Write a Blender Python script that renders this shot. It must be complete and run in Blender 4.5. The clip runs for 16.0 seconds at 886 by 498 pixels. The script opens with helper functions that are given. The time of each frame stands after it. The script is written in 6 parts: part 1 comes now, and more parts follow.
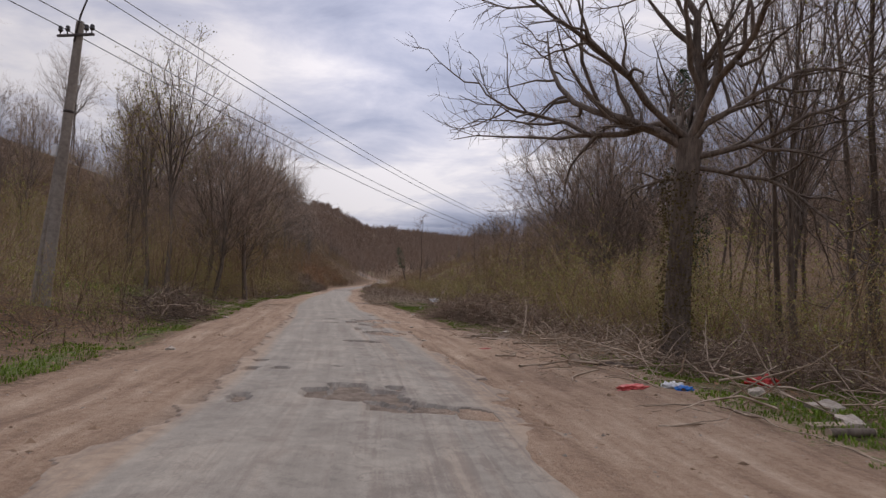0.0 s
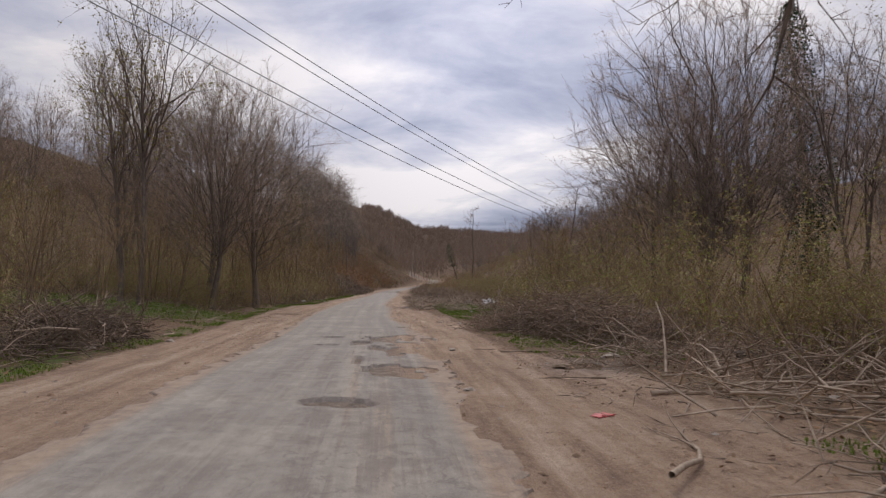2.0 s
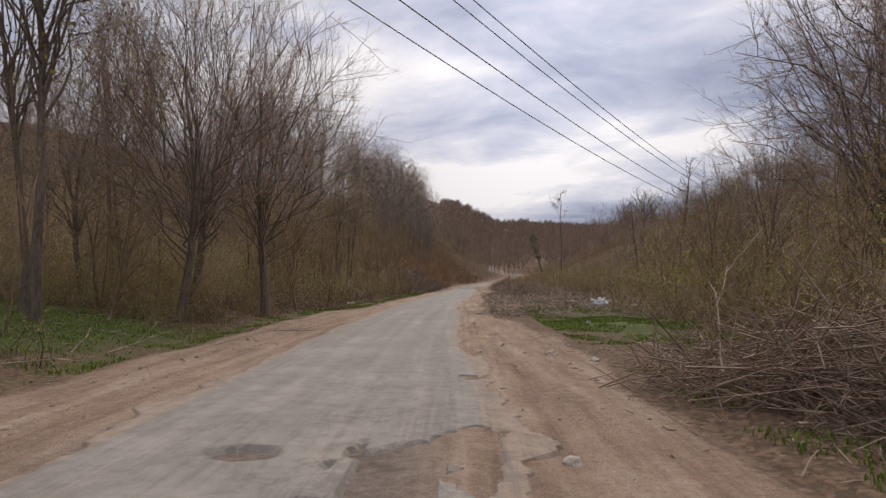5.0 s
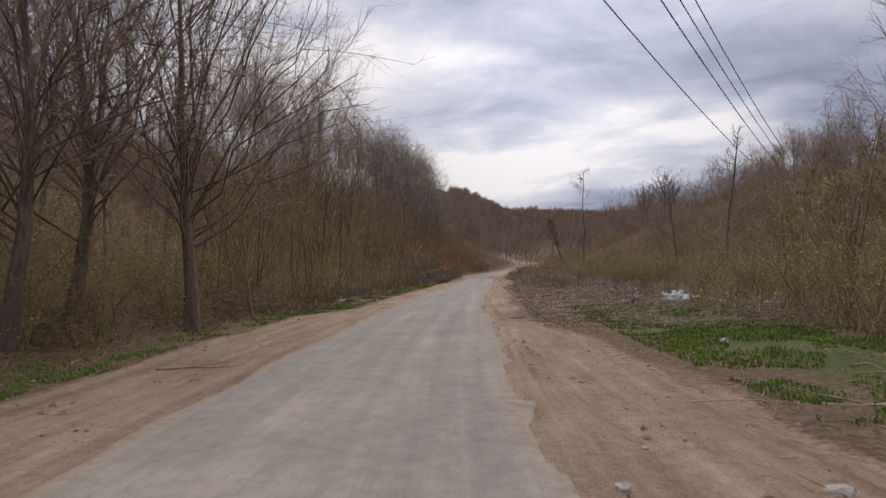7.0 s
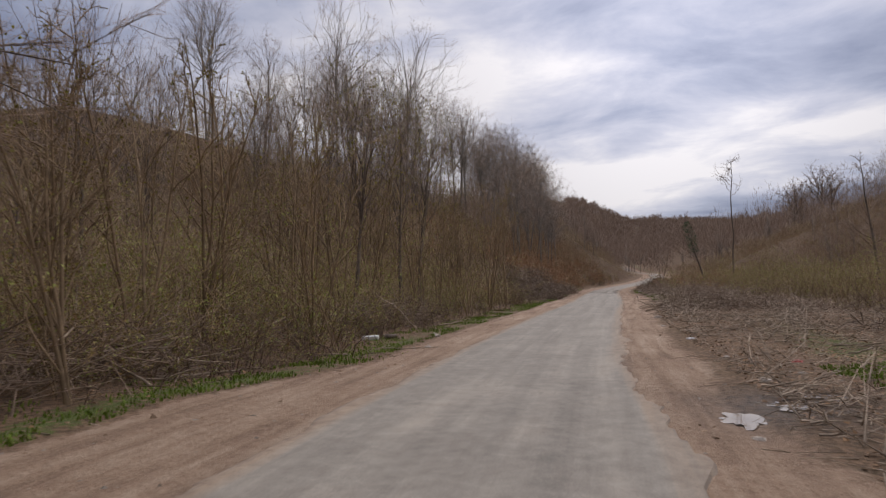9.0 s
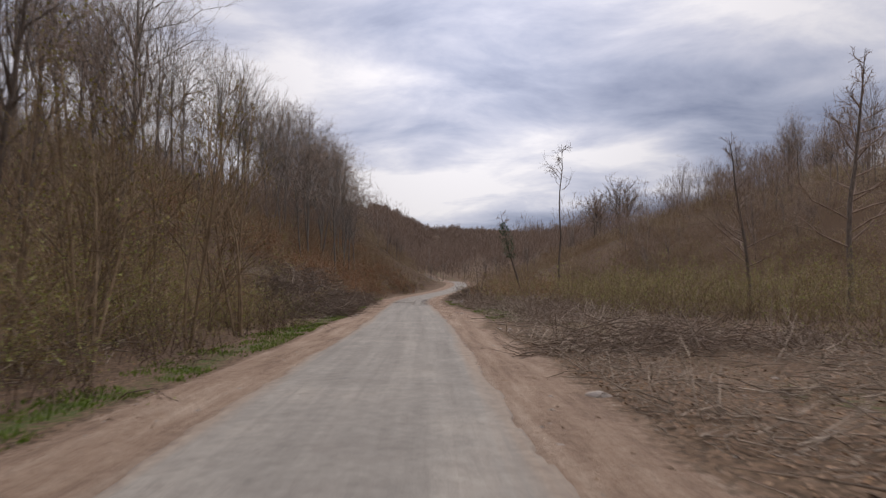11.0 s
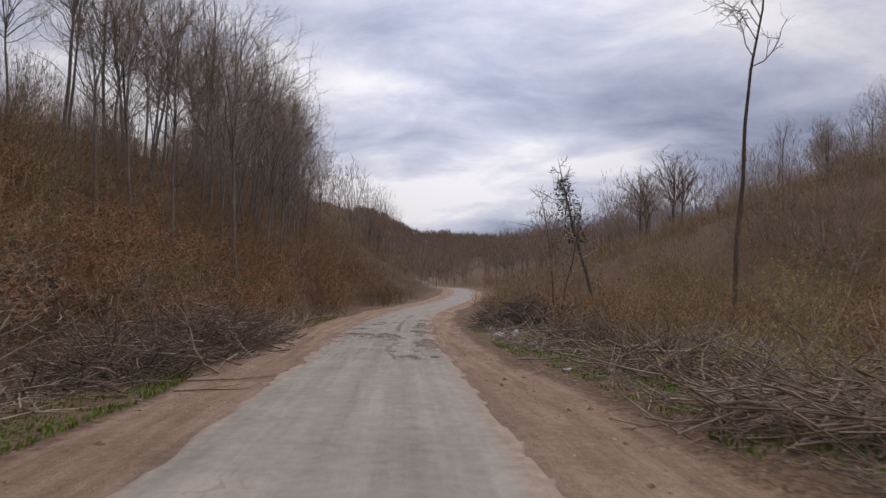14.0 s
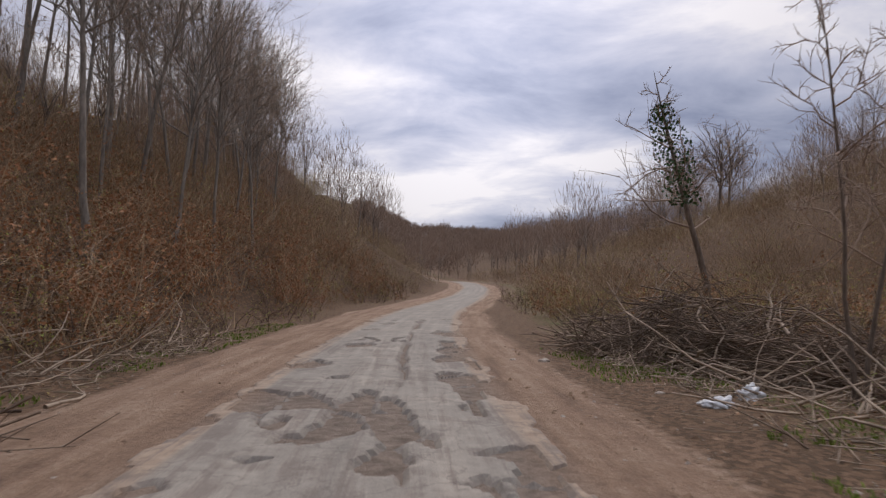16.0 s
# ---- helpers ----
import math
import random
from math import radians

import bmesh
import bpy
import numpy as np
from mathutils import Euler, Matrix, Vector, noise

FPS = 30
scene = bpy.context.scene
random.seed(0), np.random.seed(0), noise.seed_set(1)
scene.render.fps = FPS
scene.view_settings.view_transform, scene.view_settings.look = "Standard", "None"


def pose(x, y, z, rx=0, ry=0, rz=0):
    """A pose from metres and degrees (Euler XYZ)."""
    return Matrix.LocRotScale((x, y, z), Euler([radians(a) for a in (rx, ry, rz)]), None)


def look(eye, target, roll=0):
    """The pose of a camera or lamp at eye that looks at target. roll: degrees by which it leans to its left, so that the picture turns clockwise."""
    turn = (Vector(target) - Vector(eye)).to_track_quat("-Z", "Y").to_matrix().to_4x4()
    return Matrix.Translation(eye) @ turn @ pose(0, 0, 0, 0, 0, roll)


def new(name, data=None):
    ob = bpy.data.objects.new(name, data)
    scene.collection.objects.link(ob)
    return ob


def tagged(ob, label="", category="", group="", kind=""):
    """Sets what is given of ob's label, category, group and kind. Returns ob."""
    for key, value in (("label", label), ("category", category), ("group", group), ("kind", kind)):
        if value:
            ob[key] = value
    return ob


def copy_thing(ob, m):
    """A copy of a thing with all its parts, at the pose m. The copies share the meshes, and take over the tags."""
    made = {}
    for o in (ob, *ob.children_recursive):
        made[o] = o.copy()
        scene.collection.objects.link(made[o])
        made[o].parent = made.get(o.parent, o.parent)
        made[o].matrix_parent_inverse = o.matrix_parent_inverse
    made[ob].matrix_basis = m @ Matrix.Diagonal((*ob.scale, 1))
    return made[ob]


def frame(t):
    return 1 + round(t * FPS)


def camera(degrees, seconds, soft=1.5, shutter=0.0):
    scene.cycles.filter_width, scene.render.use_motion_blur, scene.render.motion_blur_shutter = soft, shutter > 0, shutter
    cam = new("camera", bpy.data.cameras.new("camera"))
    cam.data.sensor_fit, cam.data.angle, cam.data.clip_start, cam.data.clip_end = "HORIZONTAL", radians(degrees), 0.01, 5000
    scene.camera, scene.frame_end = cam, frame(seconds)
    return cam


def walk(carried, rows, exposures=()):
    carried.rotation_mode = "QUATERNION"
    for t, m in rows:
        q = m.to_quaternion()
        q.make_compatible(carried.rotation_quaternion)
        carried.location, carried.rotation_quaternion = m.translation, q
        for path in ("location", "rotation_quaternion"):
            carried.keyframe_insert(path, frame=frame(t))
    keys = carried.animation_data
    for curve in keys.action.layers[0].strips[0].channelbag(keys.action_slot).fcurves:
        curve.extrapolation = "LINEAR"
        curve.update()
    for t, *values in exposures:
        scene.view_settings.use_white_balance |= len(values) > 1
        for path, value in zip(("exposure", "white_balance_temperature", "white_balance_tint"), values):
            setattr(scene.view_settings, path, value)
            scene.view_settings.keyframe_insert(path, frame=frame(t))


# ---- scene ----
cam = camera(68.92, 16.0, soft=1.35, shutter=0.15)
PATH = [
    (0.0, 0.000, 0.000, 1.435, -0.01, 3.34, -2.61),
    (0.5, 0.080, 2.186, 1.428, 0.95, 3.39, -2.66),
    (1.0, 0.115, 4.330, 1.424, 1.83, 3.30, -2.54),
    (1.5, 0.053, 6.457, 1.418, 3.07, 3.14, -1.22),
    (2.0, -0.076, 8.554, 1.395, 4.77, 3.13, -0.73),
    (2.5, -0.347, 10.654, 1.376, 6.78, 3.17, -0.58),
    (3.0, -0.661, 12.741, 1.361, 9.53, 2.97, 0.12),
    (3.5, -0.877, 14.575, 1.386, 10.30, 2.74, 1.13),
    (4.0, -1.129, 16.498, 1.387, 10.71, 2.71, 1.07),
    (4.5, -1.421, 18.478, 1.388, 11.48, 2.73, 0.72),
    (4.7, -1.479, 19.210, 1.395, 11.77, 2.70, 0.04),
    (6.8, -3.541, 27.386, 1.382, 12.79, 1.68, 0.78),
    (7.0, -3.717, 28.466, 1.394, 12.65, 1.68, 0.67),
    (7.5, -4.178, 31.239, 1.411, 12.46, 1.99, 0.11),
    (8.0, -4.678, 34.067, 1.398, 15.33, 2.35, -0.12),
    (8.5, -5.333, 37.059, 1.388, 22.04, 2.79, 0.46),
    (9.0, -6.002, 40.080, 1.392, 22.93, 2.98, 1.02),
    (9.5, -6.707, 43.036, 1.418, 18.49, 2.97, 0.33),
    (10.0, -7.417, 46.054, 1.409, 11.14, 2.99, -0.12),
    (10.2, -7.744, 47.289, 1.402, 9.14, 3.03, -0.35),
    (12.3, -11.836, 75.576, 1.393, 3.79, 3.58, -0.50),
    (12.5, -12.122, 77.515, 1.381, 3.33, 3.43, -0.98),
    (13.0, -12.756, 82.404, 1.366, 2.21, 3.48, -1.73),
    (13.5, -13.426, 87.008, 1.406, 2.73, 3.71, -1.72),
    (14.0, -14.039, 91.395, 1.459, 4.37, 4.03, -0.62),
    (14.5, -14.656, 95.448, 1.462, 4.77, 4.41, -0.42),
    (15.0, -15.282, 99.446, 1.435, 4.53, 4.39, -0.92),
    (15.5, -15.865, 103.390, 1.351, 4.29, 4.02, -0.83),
    (16.0, -16.456, 106.970, 1.311, 4.17, 3.60, -0.90),
]
walk(cam, [(t, pose(x, y, z, 90 + pitch, roll, yaw)) for t, x, y, z, yaw, pitch, roll in PATH],
     exposures=[(0.0, -0.15, 6420, 17), (4.5, 0.03, 6580, 14), (10.0, -0.07, 6420, 15), (13.5, 0.0, 6440, 14), (14.5, -0.20, 6220, 16), (15.2, -0.18, 6260, 15), (16.0, -0.02, 6400, 16)])

# ---- world and light ----
SUN_AZ, SUN_EL = radians(-2), radians(46)
world = bpy.data.worlds.new("world")
scene.world = world
world.use_nodes = True


def add(tree, kind, **values):
    node = tree.nodes.new(kind)
    for key, value in values.items():
        if key in node.inputs:
            node.inputs[key].default_value = value
    return node


def maths(tree, op, a, b=None, c=None, clamp=False):
    node = tree.nodes.new("ShaderNodeMath")
    node.operation, node.use_clamp = op, clamp
    for i, v in enumerate((a, b, c)):
        if v is None:
            continue
        if isinstance(v, (int, float)):
            node.inputs[i].default_value = v
        else:
            tree.links.new(v, node.inputs[i])
    return node.outputs[0]


def ramp(tree, fac, stops):
    node = tree.nodes.new("ShaderNodeValToRGB")
    el = node.color_ramp.elements
    while len(el) < len(stops):
        el.new(0.5)
    for e, (p, c) in zip(el, stops):
        e.position, e.color = p, (*c, 1)
    tree.links.new(fac, node.inputs[0])
    return node.outputs[0]


def mix(tree, fac, a, b, how="MIX"):
    node = tree.nodes.new("ShaderNodeMix")
    node.data_type, node.blend_type = "RGBA", how
    for sock, v in ((node.inputs[0], fac), (node.inputs[6], a), (node.inputs[7], b)):
        if isinstance(v, (int, float)):
            sock.default_value = v
        elif isinstance(v, tuple):
            sock.default_value = (*v, 1)
        else:
            tree.links.new(v, sock)
    return node.outputs[2]


def noise_tex(tree, vec, scale, detail=4.0, rough=0.55, distort=0.0):
    node = add(tree, "ShaderNodeTexNoise", Scale=scale, Detail=detail, Roughness=rough, Distortion=distort)
    if vec is not None:
        tree.links.new(vec, node.inputs["Vector"])
    return node.outputs["Fac"]


def make_sky():
    t = world.node_tree
    t.nodes.clear()
    out = t.nodes.new("ShaderNodeOutputWorld")
    bg = t.nodes.new("ShaderNodeBackground")
    t.links.new(bg.outputs[0], out.inputs[0])
    sky = t.nodes.new("ShaderNodeTexSky")
    sky.sky_type, sky.sun_disc = "NISHITA", False
    sky.sun_elevation, sky.sun_rotation = SUN_EL, SUN_AZ
    co = t.nodes.new("ShaderNodeTexCoord")
    sep = t.nodes.new("ShaderNodeSeparateXYZ")
    t.links.new(co.outputs["Generated"], sep.inputs[0])
    z = maths(t, "MAXIMUM", sep.outputs[2], 0.0)
    den = maths(t, "ADD", z, 0.16)
    px = maths(t, "DIVIDE", sep.outputs[0], den)
    py = maths(t, "DIVIDE", sep.outputs[1], den)
    comb = t.nodes.new("ShaderNodeCombineXYZ")
    t.links.new(maths(t, "MULTIPLY_ADD", px, 0.8, 3.1), comb.inputs[0])
    t.links.new(maths(t, "MULTIPLY_ADD", py, 1.0, 1.7), comb.inputs[1])
    broad = noise_tex(t, comb.outputs[0], 0.62, 2.0, 0.5, 0.4)
    fine = noise_tex(t, comb.outputs[0], 2.6, 7.0, 0.58, 0.35)
    mass = maths(t, "ADD", maths(t, "MULTIPLY_ADD", broad, 0.95, -0.115), maths(t, "MULTIPLY", fine, 0.45))
    # the hidden sun brightens a thin place in the cloud
    gaz, gel = radians(-2), radians(19)
    dot = maths(t, "ADD", maths(t, "MULTIPLY", sep.outputs[0], math.sin(gaz) * math.cos(gel)),
                maths(t, "ADD", maths(t, "MULTIPLY", sep.outputs[1], math.cos(gaz) * math.cos(gel)),
                      maths(t, "MULTIPLY", sep.outputs[2], math.sin(gel))))
    glow = maths(t, "POWER", maths(t, "MAXIMUM", dot, 0.0), 24.0)
    cloud = ramp(t, mass, [(0.42, (0.27, 0.31, 0.43)), (0.52, (0.46, 0.50, 0.62)), (0.60, (0.66, 0.68, 0.77)), (0.70, (1.0, 0.98, 0.97))])
    blue = mix(t, 1.0, sky.outputs[0], (0.10, 0.10, 0.10), "MULTIPLY")
    veil = mix(t, 0.92, blue, cloud)
    gain = maths(t, "ADD", maths(t, "MULTIPLY", glow, 0.34), maths(t, "MULTIPLY_ADD", maths(t, "MULTIPLY_ADD", z, 0.9, 0.20), z, 0.66))
    t.links.new(veil, bg.inputs[0])
    t.links.new(gain, bg.inputs[1])


make_sky()
sun = new("sun", bpy.data.lights.new("sun", "SUN"))
sun.data.energy, sun.data.angle, sun.data.color = 1.25, radians(25), (1.0, 0.95, 0.88)
sun.matrix_world = look((60 * math.sin(SUN_AZ), 60 * math.cos(SUN_AZ), 60 * math.tan(SUN_EL)), (0, 0, 0))


# ---- materials ----
def material(name, rough=0.9, spec=0.3):
    m = bpy.data.materials.new(name)
    m.use_nodes = True
    t = m.node_tree
    b = t.nodes["Principled BSDF"]
    b.inputs["Roughness"].default_value = rough
    b.inputs["Specular IOR Level"].default_value = spec
    return m, t, b


def bump(t, b, height, strength, distance):
    node = add(t, "ShaderNodeBump", Strength=strength, Distance=distance)
    t.links.new(height, node.inputs["Height"])
    t.links.new(node.outputs[0], b.inputs["Normal"])


def plain(name, dark, light, scale=8.0, rough=0.9, spec=0.3, stretch=(1, 1, 1), relief=0.3, vary=0.25, lift=0.01):
    m, t, b = material(name, rough, spec)
    co = t.nodes.new("ShaderNodeTexCoord")
    mp = t.nodes.new("ShaderNodeMapping")
    mp.inputs["Scale"].default_value = stretch
    t.links.new(co.outputs["Object"], mp.inputs[0])
    fine = noise_tex(t, mp.outputs[0], scale, 6.0, 0.65)
    wide = noise_tex(t, mp.outputs[0], scale * 0.17, 3.0)
    f = maths(t, "ADD", maths(t, "MULTIPLY", fine, 0.65), maths(t, "MULTIPLY", wide, 0.35))
    col = ramp(t, f, [(0.35, dark), (0.65, light)])
    info = t.nodes.new("ShaderNodeObjectInfo")
    geo = t.nodes.new("ShaderNodeNewGeometry")
    r = maths(t, "ADD", maths(t, "MULTIPLY", info.outputs["Random"], 0.5), maths(t, "MULTIPLY", geo.outputs["Random Per Island"], 0.5))
    val = maths(t, "MULTIPLY_ADD", r, 2 * vary, 1 - vary)
    hsv = t.nodes.new("ShaderNodeHueSaturation")
    t.links.new(col, hsv.inputs["Color"])
    t.links.new(val, hsv.inputs["Value"])
    hsv.inputs["Saturation"].default_value = 1.2
    t.links.new(hsv.outputs[0], b.inputs["Base Color"])
    bump(t, b, fine, relief, lift)
    return m


def lengthwise(t, v, across, along_it):
    """Coordinates that run with the road, for wheel streaks."""
    a = t.nodes.new("ShaderNodeAttribute")
    a.attribute_name = "across"
    sep = t.nodes.new("ShaderNodeSeparateXYZ")
    comb = t.nodes.new("ShaderNodeCombineXYZ")
    t.links.new(v, sep.inputs[0])
    t.links.new(maths(t, "MULTIPLY", a.outputs["Fac"], across), comb.inputs[0])
    t.links.new(maths(t, "MULTIPLY", sep.outputs[1], along_it), comb.inputs[1])
    return comb.outputs[0]


def ground_material():
    m, t, b = material("earth", 0.95, 0.2)
    co = t.nodes.new("ShaderNodeTexCoord")
    v = co.outputs["Object"]
    masks = {}
    for name in ("dirt", "grass", "wet", "road", "woods", "loam"):
        a = t.nodes.new("ShaderNodeAttribute")
        a.attribute_name = name
        masks[name] = a.outputs["Fac"]
    n1 = noise_tex(t, v, 0.9, 5.0, 0.6)
    n2 = noise_tex(t, v, 7.0, 6.0, 0.7)
    n3 = noise_tex(t, v, 38.0, 4.0, 0.7)
    vo = add(t, "ShaderNodeTexVoronoi", Scale=16.0)
    t.links.new(v, vo.inputs["Vector"])
    leaf = ramp(t, vo.outputs["Color"], [(0.2, (0.085, 0.055, 0.036)), (0.5, (0.19, 0.118, 0.075)), (0.8, (0.34, 0.215, 0.14))])
    litter = mix(t, maths(t, "MULTIPLY", n3, 0.6), leaf, (0.12, 0.085, 0.055))
    litter = mix(t, maths(t, "MULTIPLY", n1, 0.5), litter, (0.20, 0.145, 0.09))
    streak = noise_tex(t, lengthwise(t, v, 2.2, 0.16), 1.4, 5.0, 0.65)
    dirt = ramp(t, maths(t, "ADD", maths(t, "MULTIPLY", streak, 0.55), maths(t, "ADD", maths(t, "MULTIPLY", n1, 0.2), maths(t, "MULTIPLY", n2, 0.25))),
                [(0.36, (0.19, 0.125, 0.088)), (0.5, (0.37, 0.26, 0.182)), (0.64, (0.53, 0.41, 0.305))])
    n4 = noise_tex(t, v, 120.0, 3.0, 0.7)
    dirt = mix(t, ramp(t, n3, [(0.52, (0, 0, 0)), (0.68, (0.55, 0.55, 0.55))]), dirt, (0.48, 0.39, 0.29))
    dirt = mix(t, ramp(t, noise_tex(t, v, 22.0, 5.0, 0.75), [(0.54, (0, 0, 0)), (0.66, (0.55, 0.55, 0.55))]), dirt, (0.16, 0.105, 0.072))
    dirt = mix(t, 1.0, dirt, ramp(t, n4, [(0.3, (0.72, 0.70, 0.68)), (0.7, (1.2, 1.2, 1.2))]), "MULTIPLY")
    green = ramp(t, n3, [(0.3, (0.065, 0.085, 0.026)), (0.7, (0.16, 0.185, 0.06))])
    soft = maths(t, "MULTIPLY", maths(t, "SUBTRACT", n2, 0.5), 1.1)
    md = maths(t, "MULTIPLY_ADD", maths(t, "SUBTRACT", maths(t, "ADD", masks["dirt"], soft), 0.5), 3.0, 0.5, True)
    mg = maths(t, "MULTIPLY_ADD", maths(t, "SUBTRACT", maths(t, "ADD", masks["grass"], maths(t, "MULTIPLY", soft, 1.6)), 0.5), 4.0, 0.5, True)
    # leaf litter darkened in colour for the shade of the dense woods
    shaded_litter = ramp(t, vo.outputs["Color"], [(0.2, (0.045, 0.028, 0.016)), (0.55, (0.10, 0.060, 0.032)), (0.85, (0.19, 0.112, 0.058))])
    litter = mix(t, masks["woods"], litter, shaded_litter)
    col = mix(t, md, litter, dirt)
    col = mix(t, masks["loam"], col, mix(t, 1.0, col, (0.66, 0.60, 0.57), "MULTIPLY"))
    col = mix(t, mg, col, green)
    grit = ramp(t, n2, [(0.35, (0.16, 0.124, 0.096)), (0.65, (0.31, 0.247, 0.193))])
    col = mix(t, masks["road"], col, grit)
    wet = mix(t, 1.0, col, (0.45, 0.42, 0.40), "MULTIPLY")
    col = mix(t, masks["wet"], col, wet)
    rich = add(t, "ShaderNodeHueSaturation", Saturation=1.08)
    t.links.new(col, rich.inputs["Color"])
    t.links.new(rich.outputs[0], b.inputs["Base Color"])
    t.links.new(maths(t, "MULTIPLY_ADD", masks["wet"], -0.45, 0.95), b.inputs["Roughness"])
    bump(t, b, maths(t, "ADD", n2, maths(t, "MULTIPLY", n3, 0.6)), 0.9, 0.06)
    return m


def asphalt_material():
    m, t, b = material("dusty_asphalt", 0.88, 0.3)
    co = t.nodes.new("ShaderNodeTexCoord")
    v = co.outputs["Object"]
    lane = lengthwise(t, v, 2.1, 0.06)
    streak = noise_tex(t, lane, 1.3, 5.0, 0.6)
    n1 = noise_tex(t, v, 0.7, 4.0)
    n2 = noise_tex(t, v, 5.0, 6.0, 0.65)
    n3 = noise_tex(t, v, 90.0, 3.0, 0.7)
    f = maths(t, "ADD", maths(t, "MULTIPLY", streak, 0.4), maths(t, "ADD", maths(t, "MULTIPLY", n2, 0.35), maths(t, "MULTIPLY", n1, 0.25)))
    col = ramp(t, f, [(0.32, (0.18, 0.158, 0.128)), (0.48, (0.29, 0.254, 0.205)), (0.62, (0.388, 0.342, 0.274))])
    dust = ramp(t, maths(t, "ADD", maths(t, "MULTIPLY", n1, 0.6), maths(t, "MULTIPLY", streak, 0.4)), [(0.52, (0, 0, 0)), (0.66, (1, 1, 1))])
    col = mix(t, maths(t, "MULTIPLY", dust, 0.45), col, (0.42, 0.35, 0.27))
    edge = t.nodes.new("ShaderNodeAttribute")
    edge.attribute_name = "dusty"
    sand = ramp(t, n2, [(0.3, (0.27, 0.19, 0.13)), (0.7, (0.42, 0.32, 0.225))])
    col = mix(t, maths(t, "MULTIPLY_ADD", maths(t, "SUBTRACT", maths(t, "ADD", edge.outputs["Fac"], maths(t, "MULTIPLY", maths(t, "SUBTRACT", streak, 0.5), 1.4)), 0.5), 2.2, 0.5, True), col, sand)
    split = t.nodes.new("ShaderNodeAttribute")
    split.attribute_name = "cracked"
    cell = add(t, "ShaderNodeTexVoronoi", Scale=1.1)
    cell.feature = "DISTANCE_TO_EDGE"
    warp = add(t, "ShaderNodeVectorMath")
    warp.operation = "ADD"
    tex = add(t, "ShaderNodeTexNoise", Scale=2.5, Detail=4.0)
    t.links.new(v, tex.inputs["Vector"])
    t.links.new(v, warp.inputs[0])
    t.links.new(tex.outputs["Color"], warp.inputs[1])
    t.links.new(warp.outputs[0], cell.inputs["Vector"])
    crack = maths(t, "MULTIPLY", maths(t, "SUBTRACT", 1.0, maths(t, "MULTIPLY", cell.outputs["Distance"], 45.0), None, True), maths(t, "MAXIMUM", maths(t, "MULTIPLY_ADD", n1, 4.0, -1.9, True), split.outputs["Fac"]))
    col = mix(t, maths(t, "MULTIPLY", crack, 0.5), col, (0.13, 0.105, 0.085))
    stain = noise_tex(t, lane, 2.6, 7.0, 0.7, 0.8)
    blotch = noise_tex(t, v, 1.5, 7.0, 0.72, 0.6)
    old = ramp(t, maths(t, "ADD", maths(t, "MULTIPLY", stain, 0.5), maths(t, "MULTIPLY", blotch, 0.5)), [(0.49, (0, 0, 0)), (0.57, (1, 1, 1))])
    col = mix(t, maths(t, "MULTIPLY", old, maths(t, "MULTIPLY_ADD", split.outputs["Fac"], 0.55, 0.18)), col, (0.19, 0.152, 0.122))
    # broken rims: worn, dirt-filled asphalt, with the slab edges' shadow painted in
    wear_shade = t.nodes.new("ShaderNodeAttribute")
    wear_shade.attribute_name = "wear_shade"
    broken = maths(t, "MULTIPLY_ADD", maths(t, "SUBTRACT", maths(t, "ADD", wear_shade.outputs["Fac"], maths(t, "SUBTRACT", n2, 0.5)), 0.5), 4.0, 0.4, True)
    col = mix(t, maths(t, "MULTIPLY", broken, 0.6), col, ramp(t, n2, [(0.35, (0.13, 0.105, 0.088)), (0.65, (0.30, 0.245, 0.195))]))
    spot = ramp(t, n3, [(0.3, (0.72, 0.72, 0.72)), (0.7, (1.15, 1.15, 1.15))])
    col = mix(t, 1.0, col, spot, "MULTIPLY")
    t.links.new(col, b.inputs["Base Color"])
    bump(t, b, maths(t, "ADD", maths(t, "MULTIPLY", n3, 0.35), maths(t, "MULTIPLY", n2, 0.6)), 0.35, 0.02)
    return m


EARTH, ASPHALT = ground_material(), asphalt_material()
BARK = plain("grey_brown_bark", (0.075, 0.058, 0.046), (0.235, 0.193, 0.157), 14, stretch=(1, 1, 0.25), relief=1.0, lift=0.03)
PALE_BARK = plain("pale_bark", (0.12, 0.105, 0.09), (0.30, 0.27, 0.23), 10, stretch=(1, 1, 0.3), relief=0.4)
TWIG = plain("brown_twig", (0.19, 0.140, 0.108), (0.40, 0.31, 0.242), 5, relief=0.1, vary=0.35)
STEM = plain("thicket_stem", (0.16, 0.116, 0.077), (0.40, 0.305, 0.205), 3, relief=0.1, vary=0.5)
BUD = plain("yellow_green_bud", (0.17, 0.15, 0.04), (0.34, 0.30, 0.09), 2, relief=0.0, vary=0.35)


def haze_material():
    m, t, b = material("thicket_bud", 0.9, 0.2)
    geo = t.nodes.new("ShaderNodeNewGeometry")
    co = t.nodes.new("ShaderNodeTexCoord")
    wide = noise_tex(t, co.outputs["Object"], 0.12, 2.0)
    f = maths(t, "ADD", maths(t, "MULTIPLY", geo.outputs["Random Per Island"], 0.55), maths(t, "MULTIPLY", wide, 0.6))
    col = ramp(t, f, [(0.25, (0.29, 0.16, 0.078)), (0.42, (0.39, 0.275, 0.105)), (0.56, (0.40, 0.35, 0.105)), (0.75, (0.37, 0.42, 0.105))])
    t.links.new(col, b.inputs["Base Color"])
    return m


